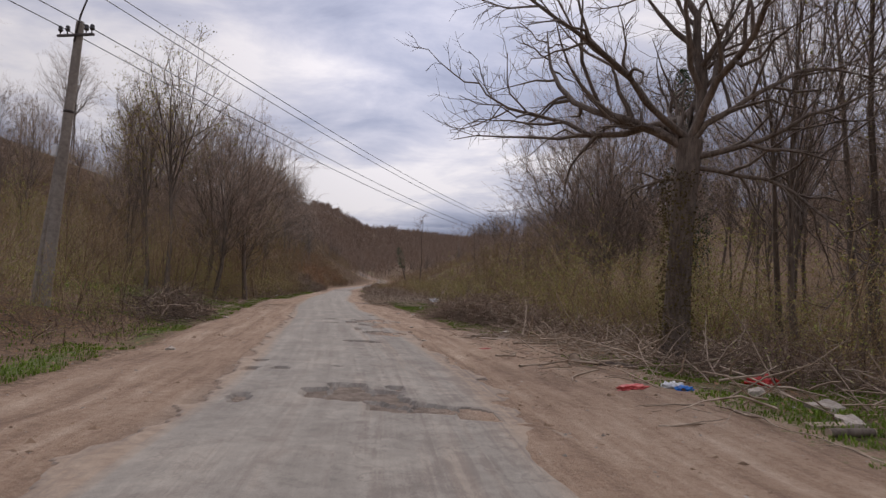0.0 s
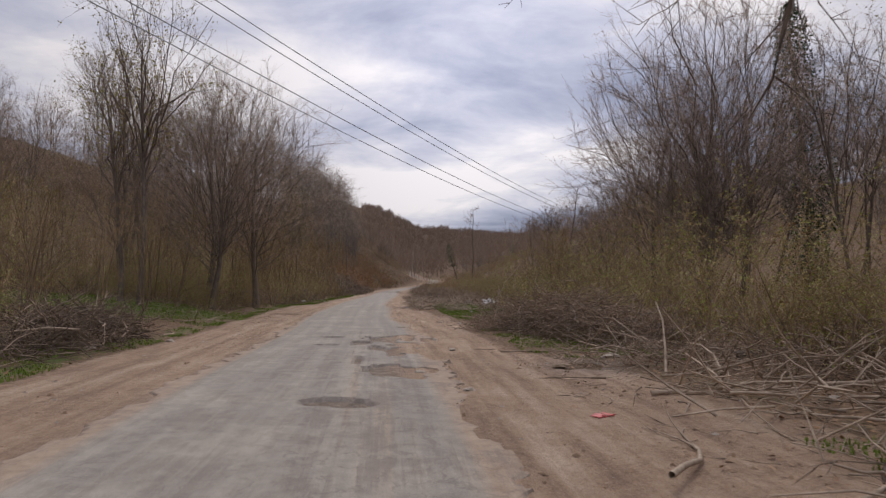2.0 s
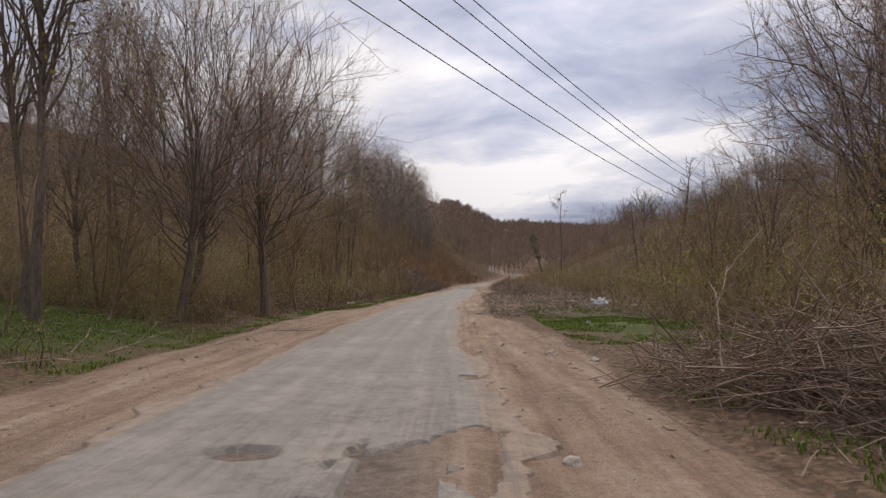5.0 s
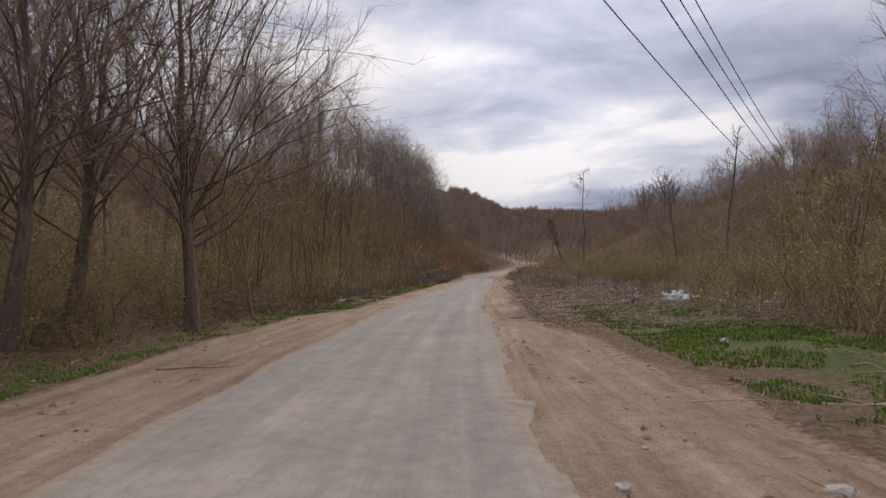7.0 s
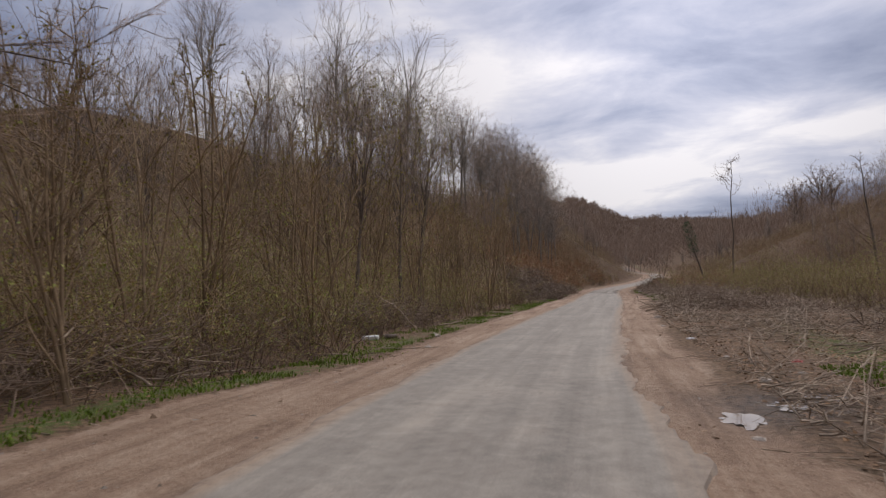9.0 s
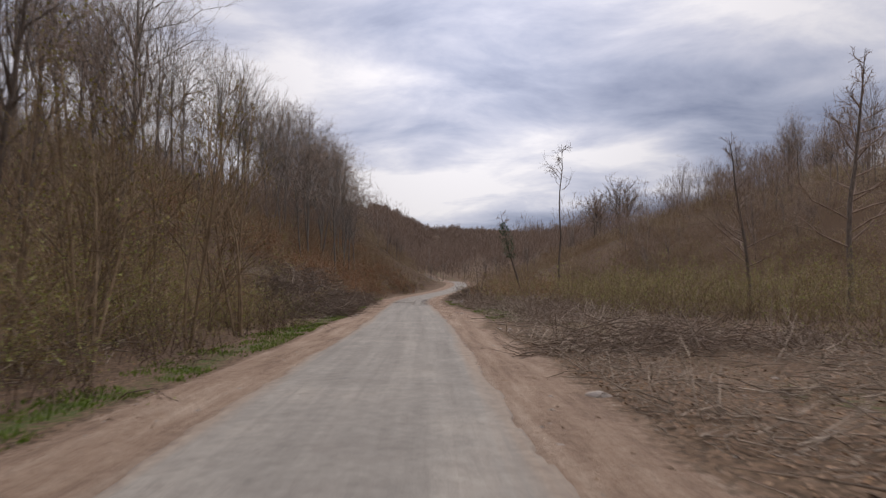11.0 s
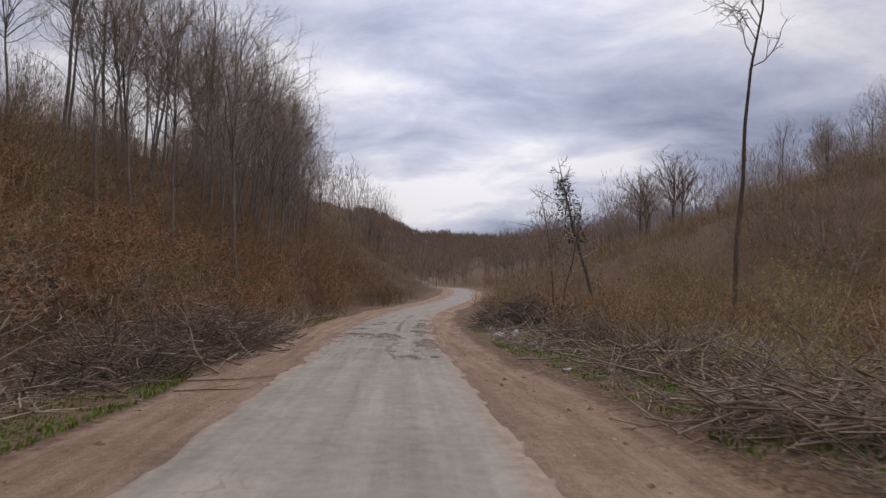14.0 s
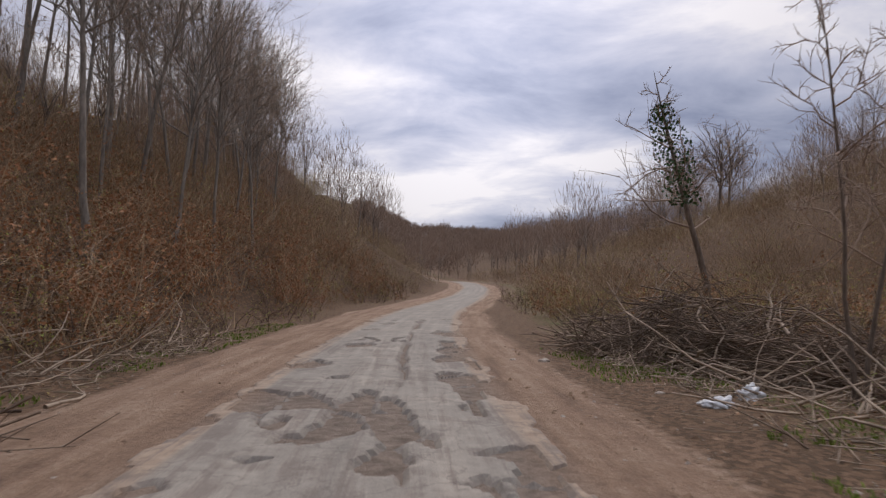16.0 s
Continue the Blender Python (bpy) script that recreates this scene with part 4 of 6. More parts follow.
band(spots, 3, 46, 82, 128, 9.5, 28, 0.55, 0.9)
many(["budding_bushes", "bush_buds"], hazel, spots, [STEM, HAZE], ["tall many-stemmed bushes along the wood's edge", "yellow-olive young buds on the bushes"], "bushes")
spots = []
band(spots, 3, 60, 12, 48, -5.0, -8, 0.4, 0.8)
band(spots, 3, 80, 47, 84, -4.0, -7, 0.4, 0.9)
band(spots, 3, 90, 80, 128, -4.5, -9.5, 0.5, 1.0)
band(spots, 3, 55, 124, 172, -4.6, -9.5, 0.7, 1.3)
band(spots, 3, 50, 124, 172, 4.2, 10, 0.7, 1.3)
band(spots, 3, 30, 26, 40, 7.5, 11, 0.4, 0.8)
band(spots, 3, 60, 9, 26, 7.8, 14, 0.5, 0.9)
band(spots, 3, 60, 54, 80, 10.5, 17, 0.4, 0.8)
band(spots, 3, 110, 84, 140, 5.8, 15, 0.5, 0.9)
# the stems' dark colour carries the shade low in the thicket
many(["undergrowth", "undergrowth_buds"], low, spots, [SHADEWOOD, HAZE], ["tangled low brown undergrowth along the verge", "olive buds on the undergrowth"], "undergrowth")
spots = []
band(spots, 3, 150, 54, 100, 12, 28, 0.6, 0.95)
band(spots, 3, 80, 84, 104, 9.5, 18, 0.6, 0.9)
many(["sapling_stand", "sapling_buds"], poles, spots, [STEM, HAZE], ["close stand of thin leafless saplings", "pale buds on the sapling stand"], "saplings")
spots = []
band(spots, 3, 190, 94, 160, -5.2, -16, 0.8, 1.3)
band(spots, 3, 14, 78, 98, -7, -18, 0.7, 1.2)
band(spots, 3, 70, 104, 150, 5.6, 17, 0.6, 1.1)
band(spots, 3, 5, 34, 44, -13, -17, 0.5, 0.8)
many(["rusty_scrub", "rusty_leaves"], rusty, spots, [STEM, RUST], ["thin scrub stems", "dry rust-brown leaves kept through winter"], "scrub")
spots = []
band(spots, 3, 230, 20, 85, -12, -40, 0.7, 1.3, 0.9)
band(spots, 3, 330, 80, 215, -11, -42, 0.7, 1.2, 0.9)
band(spots, 3, 330, 80, 215, 14, 66, 0.6, 1.0, 0.8)
band(spots, 3, 330, 84, 205, 28, 75, 0.7, 1.2)
band(spots, 3, 260, 140, 280, -60, 60, 0.9, 1.5)
band(spots, 3, 110, 14, 80, 16, 50, 0.6, 1.0, 0.8)
band(spots, 3, 110, 130, 215, -12, 14, 0.5, 0.8)
spots = [p for p in spots if abs(p[1] - float(centre(p[2]))) > 5.5]
many(["hillside_scrub", "hillside_buds"], coarse, spots, [DRYSTEM, HAZE], ["brown scrub covering the valley slopes", "olive buds on the slope scrub"], "scrub")

spots = []
band(spots, 3, 230, 98, 175, -9, -24, 0.6, 1.1, 0.9)
band(spots, 3, 160, 140, 235, -30, 45, 0.9, 1.5)
spots = [p for p in spots if abs(p[1] - float(centre(p[2]))) > 6.5]
band(spots, 3, 230, 112, 168, 10, 42, 0.6, 1.0)
many(["rusty_slope_scrub", "rusty_slope_leaves"], coarse, spots, [STEM, RUST], ["reddish-brown scrub on the steep slope", "withered rust-brown leaves of the slope scrub"], "scrub")

for t in forest + beech + [vase, birch, ridge] + sapling:
    for o in (*t.children_recursive, t):
        bpy.data.objects.remove(o)


# ---- trees that stand out ----
def oak():
    rg = np.random.default_rng(77)
    tv, tf, cv, cf, lp = [], [], [], [], []
    trunk = np.array([(0, 0, -0.3), (0.02, 0, 0.5), (0.05, 0.02, 1.6), (0.10, 0.0, 3.2), (0.24, 0.0, 5.0)])
    tube(trunk, [0.42, 0.31, 0.27, 0.25, 0.27], 10, tv, tf)
    # main limbs: height on the trunk, compass, rise, length, thickness, curl
    main = [(4.6, 165, 0.40, 2.6, 0.15, 0.10), (4.8, 150, 1.5, 6.5, 0.21, 0.0), (4.95, 170, 1.05, 6.6, 0.15, -0.07), (5.0, 118, 3.6, 5.5, 0.15, 0.0), (4.9, 12, 2.8, 6.0, 0.24, 0.0),
            (5.0, -20, 1.15, 5.6, 0.17, 0.0), (4.6, -25, 0.25, 4.0, 0.12, 0.02), (4.2, 165, 0.15, 1.9, 0.07, 0.0), (4.4, -12, 0.10, 4.4, 0.09, -0.05), (4.9, 70, 1.2, 5.0, 0.16, 0.0),
            (4.9, -110, 1.5, 4.5, 0.13, 0.0), (5.0, 196, 1.5, 6.0, 0.14, 0.0)]
    for z, az, rise, ln, r, curl in main:
        a = radians(az)
        start = trunk[-1] * (z / 5.0)
        start[2] = z
        limb = bend(rg, start, np.array([math.cos(a), math.sin(a), rise]) / math.hypot(1, rise), ln, 9, 0.25, curl)
        fl = np.linspace(0, 1, 9)
        tube(limb, 0.52 * r * (1 - fl) ** 0.8 + 0.012, 6, cv, cf)
        for k in range(11):
            fr = 0.16 + 0.82 * (k + rg.uniform(0, 1)) / 11
            p, d = along(limb, min(fr, 1))
            l2 = ln * (0.5 - 0.25 * fr) * rg.uniform(0.6, 1.3)
            b2 = bend(rg, p, sideways(rg, d, rg.uniform(0.5, 1.0)), l2, 6, 0.26, 0.03)
            f2 = np.linspace(0, 1, 6)
            tube(b2, max(r * 0.45 * (1 - fr), 0.016) * (1 - f2) + 0.008, 4, cv, cf)
            for _ in range(6):
                p3, d3 = along(b2, rg.uniform(0.2, 1))
                b3 = bend(rg, p3, sideways(rg, d3, rg.uniform(0.4, 1.0)), l2 * rg.uniform(0.25, 0.5), 4, 0.25, 0.03)
                tube(b3, np.array([0.010, 0.008, 0.006, 0.004]), 3, cv, cf)
                for _ in range(3):
                    p4, d4 = along(b3, rg.uniform(0.2, 1))
                    b4 = bend(rg, p4, sideways(rg, d4, rg.uniform(0.4, 1.0)), l2 * rg.uniform(0.08, 0.2), 2, 0.2, 0.03)
                    tube(b4, np.array([0.006, 0.003]), 3, cv, cf)
    for _ in range(3600):
        h = rg.uniform(0.1, 4.3)
        a = rg.uniform(0, 6.283)
        r = 0.27 + rg.exponential(0.07)
        lp.append((r * math.cos(a), r * math.sin(a), h))
    root = new("oak_tree")
    mesh_object("trunk", np.concatenate(tv), np.concatenate(tf), BARK, root)
    mesh_object("crown", np.concatenate(cv), np.concatenate(cf), BARK, root)
    v, f = leaf_cards(rg, np.array(lp), 0.06)
    tagged(mesh_object("creeper", v, f, DRYIVY, root, smooth=False), "dry brownish creeper leaves on the trunk")
    root.matrix_basis = put(5.15, 14.3, 0)
    tagged(root, "old bare oak with wide crooked limbs and creeper on its trunk", "tree")


def ivy_tree(x, y, tall, girth, low, high, radius, count, size, label, seed, limbs=12, reach=0.16, angle=1.0):
    rg = np.random.default_rng(seed)
    tv, tf, cv, cf, _, _ = grow(seed, tall=tall, girth=girth, first=0.35, limbs=limbs, reach=reach, angle=angle, lift=0.02, twigs=(5, 3), thin=0.01, wander=0.16)
    root = new("ivy_clad_tree")
    mesh_object("trunk", tv, tf, BARK, root)
    mesh_object("crown", cv, cf, TWIG, root)
    h = rg.uniform(low, high, count)
    lump = 0.45 + 0.75 * vnoise(h * 0.9, h * 0, seed) + 0.3 * rg.random(count)
    q = (h - low) / (high - low)
    r = radius * lump * np.clip(1.5 * (1 - q) ** 0.55 * (0.55 + q), 0.15, 1.2) * np.sqrt(rg.random(count))
    a = rg.uniform(0, 6.283, count)
    lean = np.interp(h, tv[:, 2][np.argsort(tv[:, 2])], tv[:, 0][np.argsort(tv[:, 2])])
    leany = np.interp(h, tv[:, 2][np.argsort(tv[:, 2])], tv[:, 1][np.argsort(tv[:, 2])])
    v, f = leaf_cards(rg, np.stack([lean + r * np.cos(a), leany + r * np.sin(a), h], 1), size)
    tagged(mesh_object("ivy", v, f, IVY, root, smooth=False), "dark green glossy ivy")
    root.matrix_basis = put(x, y, 0)
    tagged(root, label, "tree")


DRYIVY = plain("dry_creeper", (0.06, 0.045, 0.025), (0.16, 0.13, 0.06), 2, relief=0.0, vary=0.35)
oak()
ivy_tree(18.6, 49.5, 20.5, 0.24, 2.0, 19.6, 1.65, 9500, 0.17, "tall tree wrapped to its top in dark ivy", 501)
ivy_tree(-7.5, 134.4, 11.0, 0.15, 4.8, 9.0, 0.75, 900, 0.16, "leaning half-bare tree with an ivy tuft at its head", 502, 16, 0.24, 1.3)

tall = tree_thing("tall_thin_tree", 510, tall=15.2, girth=0.11, splay=0.0, first=0.70, limbs=9, reach=0.26, angle=0.40, lift=0.10, twigs=(5, 3), thin=0.010, wander=0.26)
tall.matrix_basis = put(-4.35, 118.8, 78)
tagged(tall, "lone tall thin tree with a sparse crown at the top", "tree")
alder = tree_thing("alder_tree", 511, tall=15.0, girth=0.16, first=0.25, limbs=30, reach=0.19, angle=1.0, lift=0.05, twigs=(5, 2), thin=0.012)
alder.matrix_basis = put(8.9, 93.0, 0)
tagged(alder, "pointed bare tree with level side branches", "tree", group="pointed bare trees")
second = copy_thing(alder, put(5.0, 96.0, 130, 1.0))
second.scale = (0.72, 0.72, 0.72)
snag = tree_thing("dead_tree", 512, PALE_BARK, PALE_BARK, tall=11, girth=0.10, first=0.55, limbs=7, reach=0.2, angle=0.8, lift=0.02, twigs=(3, 2), thin=0.012, wander=0.12)
snag.matrix_basis = put(-34.5, 193.5, 0)
tagged(snag, "pale dead leaning tree on the slope", "tree")
bare = tree_thing("twin_stemmed_tree", 513, tall=6.6, girth=0.05, stems=2, splay=0.05, first=0.35, limbs=15, reach=0.2, angle=0.95, lift=0.05, twigs=(6, 3), thin=0.005, wander=0.16)
bare.matrix_basis = put(-11.6, 115.9, 0)
tagged(bare, "bare twin-stemmed young tree standing among cut branches", "tree")


# ---- power line ----
def lathe(profile, sides, verts, faces, at=(0, 0, 0)):
    pts = np.array([(at[0], at[1], at[2] + z) for r, z in profile], float)
    base = faces[-1].max() + 1 if faces else 0
    ang = np.arange(sides) * 2 * np.pi / sides
    rr = np.array([r for r, z in profile])
    ring = pts[:, None, :] + rr[:, None, None] * np.stack([np.cos(ang), np.sin(ang), 0 * ang], -1)[None]
    verts.append(ring.reshape(-1, 3))
    n = len(profile)
    i = np.arange(n - 1)[:, None] * sides + np.arange(sides)[None, :]
    j = np.arange(n - 1)[:, None] * sides + (np.arange(sides)[None, :] + 1) % sides
    faces.append(np.stack([i, j, j + sides, i + sides], -1).reshape(-1, 4) + base)


def box_mesh(name, size, mat, parent=None, at=(0, 0, 0), turn=(0, 0, 0), bevel=0.01):
    bm = bmesh.new()
    bmesh.ops.create_cube(bm, size=1.0)
    bmesh.ops.scale(bm, vec=size, verts=bm.verts)
    bmesh.ops.bevel(bm, geom=bm.edges[:], offset=bevel, segments=2, affect="EDGES")
    bmesh.ops.transform(bm, matrix=pose(*at, *turn), verts=bm.verts)
    me = bpy.data.meshes.new(name)
    bm.to_mesh(me)
    bm.free()
    me.materials.append(mat)
    ob = new(name, me)
    ob.parent = parent
    return ob


INSULATOR = plain("dark_glass_insulator", (0.02, 0.018, 0.016), (0.06, 0.05, 0.045), 6, 0.25, 0.5)
WHITEBOX = plain("white_meter_box", (0.55, 0.55, 0.54), (0.75, 0.75, 0.73), 4, 0.5)
ARM_POINTS = [(-0.62, 0, 8.55), (-0.32, 0, 8.55), (0.45, 0, 8.55), (0.68, 0, 8.55), (0.38, 0, 9.95), (0.16, 0, 9.72)]


def pole_thing(name, label):
    root = new(name)
    v, f = [], []
    lathe([(0.19, -0.6), (0.17, 2.0), (0.145, 5.0), (0.115, 8.8), (0.10, 8.86), (0.0, 8.87)], 12, v, f)
    mesh_object("post", np.concatenate(v), np.concatenate(f), CONCRETE, root)
    box_mesh("crossarm", (1.5, 0.07, 0.07), METAL, root, (0.03, -0.13, 8.40), bevel=0.008)
    v, f = [], []
    tube([(0.0, -0.13, 8.2), (0.14, -0.13, 9.0), (0.38, -0.05, 9.9)], [0.03, 0.03, 0.025], 6, v, f)
    mesh_object("top_bracket", np.concatenate(v), np.concatenate(f), METAL, root)
    v, f = [], []
    lathe([(0.135, 0), (0.15, 0.01), (0.15, 0.07), (0.135, 0.08)], 12, v, f, (0, 0, 6.1))
    mesh_object("band", np.concatenate(v), np.concatenate(f), METAL, root)
    for x, y, z in ARM_POINTS:
        v, f = [], []
        lathe([(0.012, -0.14), (0.02, -0.03), (0.055, -0.02), (0.075, 0.04), (0.05, 0.06), (0.07, 0.10), (0.045, 0.14), (0.0, 0.16)], 10, v, f, (x, -0.13 * (z < 9), z))
        mesh_object("insulator", np.concatenate(v), np.concatenate(f), INSULATOR, root)
    tagged(root, label, "utility pole")
    return root


pole = pole_thing("utility_pole", "weathered concrete power pole with an iron crossarm")
tagged(box_mesh("meter_box", (0.2, 0.16, 0.34), WHITEBOX, pole, (-0.22, -0.08, 4.95), bevel=0.02), "small white box")
v, f = [], []
tube([(-0.55, 0.1, -0.4), (-0.35, 0.05, 2.5), (-0.14, 0, 4.9)], [0.13, 0.11, 0.09], 8, v, f)
mesh_object("strut", np.concatenate(v), np.concatenate(f), CONCRETE, pole)
turn = -math.degrees(math.atan2(17.8 + 12.4, 98.5 - 20.1))
P1, P2, P0 = (-11.7, 19.0, turn, -4.5), (16.9, 97.0, turn, 0), (-40.0, -52.0, turn, 0)
pole.matrix_basis = pose(P1[0], P1[1], float(height(P1[0], P1[1])) - 0.35, 0, 4.0, turn)
far_pole = pole_thing("utility_pole", "distant concrete power pole with a crossarm")
far_pole.matrix_basis = pose(P2[0], P2[1], -0.25, 0, 0, turn)
back_pole = copy_thing(far_pole, pose(P0[0], P0[1], float(height(P0[0], P0[1])), 0, 0, turn))


def wire(a, b, sag, k):
    f = np.linspace(0, 1, 26)[:, None]
    pts = a * (1 - f) + b * f
    pts[:, 2] -= sag * 4 * f[:, 0] * (1 - f[:, 0])
    v, fa = [], []
    tube(pts, np.full(26, 0.016), 5, v, fa)
    ob = mesh_object("power_line", np.concatenate(v), np.concatenate(fa), WIRE)
    tagged(ob, "thin sagging overhead power line", "power line", group="overhead power lines")


bpy.context.view_layer.update()
for k in (0, 2, 4, 5):
    q = Vector(ARM_POINTS[k]) + Vector((0, -0.13 * (k < 4), 0.12))
    a, b, c = (np.array(o.matrix_basis @ q) for o in (pole, far_pole, back_pole))
    wire(a, b, 1.8, k)
    wire(c, a, 1.0, k)


# ---- cut branches, logs and stones ----
def stick(rg, start, way, length, r, sides, vs, fs, n=4, wander=0.12):
    pts = bend(rg, start, way, length, n, wander, 0.0)
    tube(pts, r * np.linspace(1, 0.45, n), sides, vs, fs)
    return pts


def heap(x, y, length, width, high, count, yaw, seed, label="heap of cut brushwood beside the road", fine=1.0):
    rg = np.random.default_rng(seed)
    root = new("brush_pile")
    root.location = (x, y, float(height(x, y)))
    ca, sa = math.cos(radians(yaw)), math.sin(radians(yaw))

    def one(r0, r1, l0, l1, sides, vs, fs, n):
        a, q = rg.uniform(0, 6.283), math.sqrt(rg.uniform(0, 1))
        px, py = q * math.cos(a) * length / 2, q * math.sin(a) * width / 2
        wx, wy = x + px * ca - py * sa, y + px * sa + py * ca
        z = float(height(wx, wy)) - root.location.z + 0.03 + high * (1 - q * q) * rg.uniform(0.02, 1.0)
        th = radians(yaw) + rg.normal(0, 1.15) + math.pi * rg.integers(0, 2)
        ln = rg.uniform(l0, l1)
        d = np.array([math.cos(th), math.sin(th), rg.normal(0.04, 0.30)])
        d /= np.linalg.norm(d)
        start = np.array([wx - x, wy - y, z]) - d * ln / 2
        pts = stick(rg, start, d, ln, rg.uniform(r0, r1) * fine * 0.75, sides, vs, fs, n, 0.2)
        return pts

    vs, fs = [], []
    for _ in range(int(count * 1.3)):
        pts = one(0.007, 0.02, 0.6, 2.2, 3, vs, fs, 4)
        for _ in range(2):
            p, d = along(pts, rg.uniform(0.4, 1))
            stick(rg, p, sideways(rg, d, rg.uniform(0.3, 0.8)), rg.uniform(0.2, 0.7), 0.008, 3, vs, fs, 2)
    mesh_object("tangle", np.concatenate(vs), np.concatenate(fs), DEADWOOD, root)
    for _ in range(max(6, count // 12)):
        vs, fs = [], []
        pts = one(0.012, 0.034, 0.7, 2.1, 5, vs, fs, 6)
        for _ in range(2):
            p, d = along(pts, rg.uniform(0.4, 0.95))
            stick(rg, p, sideways(rg, d, rg.uniform(0.4, 0.9)), rg.uniform(0.3, 0.8), 0.011, 4, vs, fs, 3)
        mesh_object("branch", np.concatenate(vs), np.concatenate(fs), CUTWOOD, root)
    tagged(root, label, "brush pile", group="brushwood piles")


heap(2.1, 27.0, 7.4, 3.2, 1.25, 900, -50, 601, "large heap of dark cut brushwood at the wood's edge")
heap(4.6, 19.8, 5.5, 2.0, 0.5, 150, -15, 602, "low tangle of long pale branches on bare earth", 0.7)
heap(5.9, 12.4, 4.6, 2.2, 0.6, 260, -40, 603, "brushwood tangle round the foot of the oak", 0.55)
heap(7.6, 9.0, 4.0, 1.8, 0.35, 110, -60, 604, "low brushwood tangle among weeds", 0.5)
heap(-9.0, 21.6, 6.5, 1.9, 0.8, 420, 105, 605, "heap of thin branches on the grassy bank")
heap(-19.6, 90.0, 14.0, 4.8, 2.4, 1300, 98, 606, "huge tangle of cut branches thrown up the bank", 1.3)
heap(-21.0, 106.5, 13.0, 2.6, 0.95, 720, 97, 607, "long heap of slash along the verge", 1.3)
heap(-14.4, 46.5, 8.0, 2.0, 0.7, 210, 100, 608, "dead branches lying under the saplings")
heap(-15.6, 58.5, 9.0, 2.0, 0.9, 210, 98, 609, "heap of fallen branches under the saplings")
heap(-8.4, 97.8, 7.5, 3.2, 0.9, 520, -25, 610, "heap of pale slash below the sapling stand", 1.3)
heap(-6.6, 90.5, 8.5, 4.0, 0.45, 520, 75, 611, "spread of cut sticks over the clearing", 1.3)
heap(-7.4, 84.0, 6.0, 2.6, 0.25, 130, 80, 612, "thin spread of cut sticks beside the dirt")
heap(-12.3, 119.6, 7.6, 2.8, 1.35, 800, -58, 613, "heap of dark cut branches above the weeds", 1.3)
heap(-10.6, 111.6, 5.6, 3.2, 0.7, 480, 60, 614, "tangle of cut branches beside the verge", 1.3)
heap(-9.9, 105.2, 6.0, 3.8, 0.5, 460, 70, 615, "low tangle of cut branches and dead leaves", 1.3)
heap(-5.2, 72.0, 8.5, 2.2, 0.7, 300, 20, 616, "brushwood row at the edge of the clearing")
heap(-1.6, 60.5, 3.0, 1.6, 0.3, 45, 20, 617, "few pale dead branches on the clearing")


def branch_thing(seed):
    rg = np.random.default_rng(seed)
    root = new("fallen_branch")
    vs, fs = [], []
    ln = rg.uniform(1.5, 2.6)
    pts = bend(rg, (-ln / 2, 0, 0.03), (1, 0, 0), ln, 7, 0.16, 0.0)
    pts[:, 2] = 0.025 + 0.03 * rg.random(7)
    tube(pts, np.linspace(0.028, 0.010, 7), 6, vs, fs)
    mesh_object("stem", np.concatenate(vs), np.concatenate(fs), CUTWOOD, root)
    for _ in range(rg.integers(2, 5)):
        vs, fs = [], []
        p, d = along(pts, rg.uniform(0.35, 0.95))
        w = sideways(rg, d, rg.uniform(0.5, 0.9))
        w[2] = abs(w[2]) * 0.35
        stick(rg, p, w, rg.uniform(0.3, 0.9), 0.012, 5, vs, fs, 4)
        mesh_object("side_branch", np.concatenate(vs), np.concatenate(fs), CUTWOOD, root)
    tagged(root, "dry grey-brown fallen branch lying on the earth", "branch", group="fallen branches")
    return root


def lay(x, y, turn, size=1.0):
    """Pose on the ground, tilted with it."""
    e = 0.3
    gx = (float(height(x + e, y)) - float(height(x - e, y))) / (2 * e)
    gy = (float(height(x, y + e)) - float(height(x, y - e))) / (2 * e)
    n = Vector((-gx, -gy, 1)).normalized()
    q = Vector((0, 0, 1)).rotation_difference(n)
    return Matrix.Translation((x, y, float(height(x, y)) + 0.0)) @ q.to_matrix().to_4x4() @ pose(0, 0, 0, 0, 0, turn)


def lay_copy(thing, x, y, turn, size=1.0):
    ob = copy_thing(thing, lay(x, y, turn))
    ob.scale = (size, size, size)
    return ob


branches = [branch_thing(620 + i) for i in range(5)]
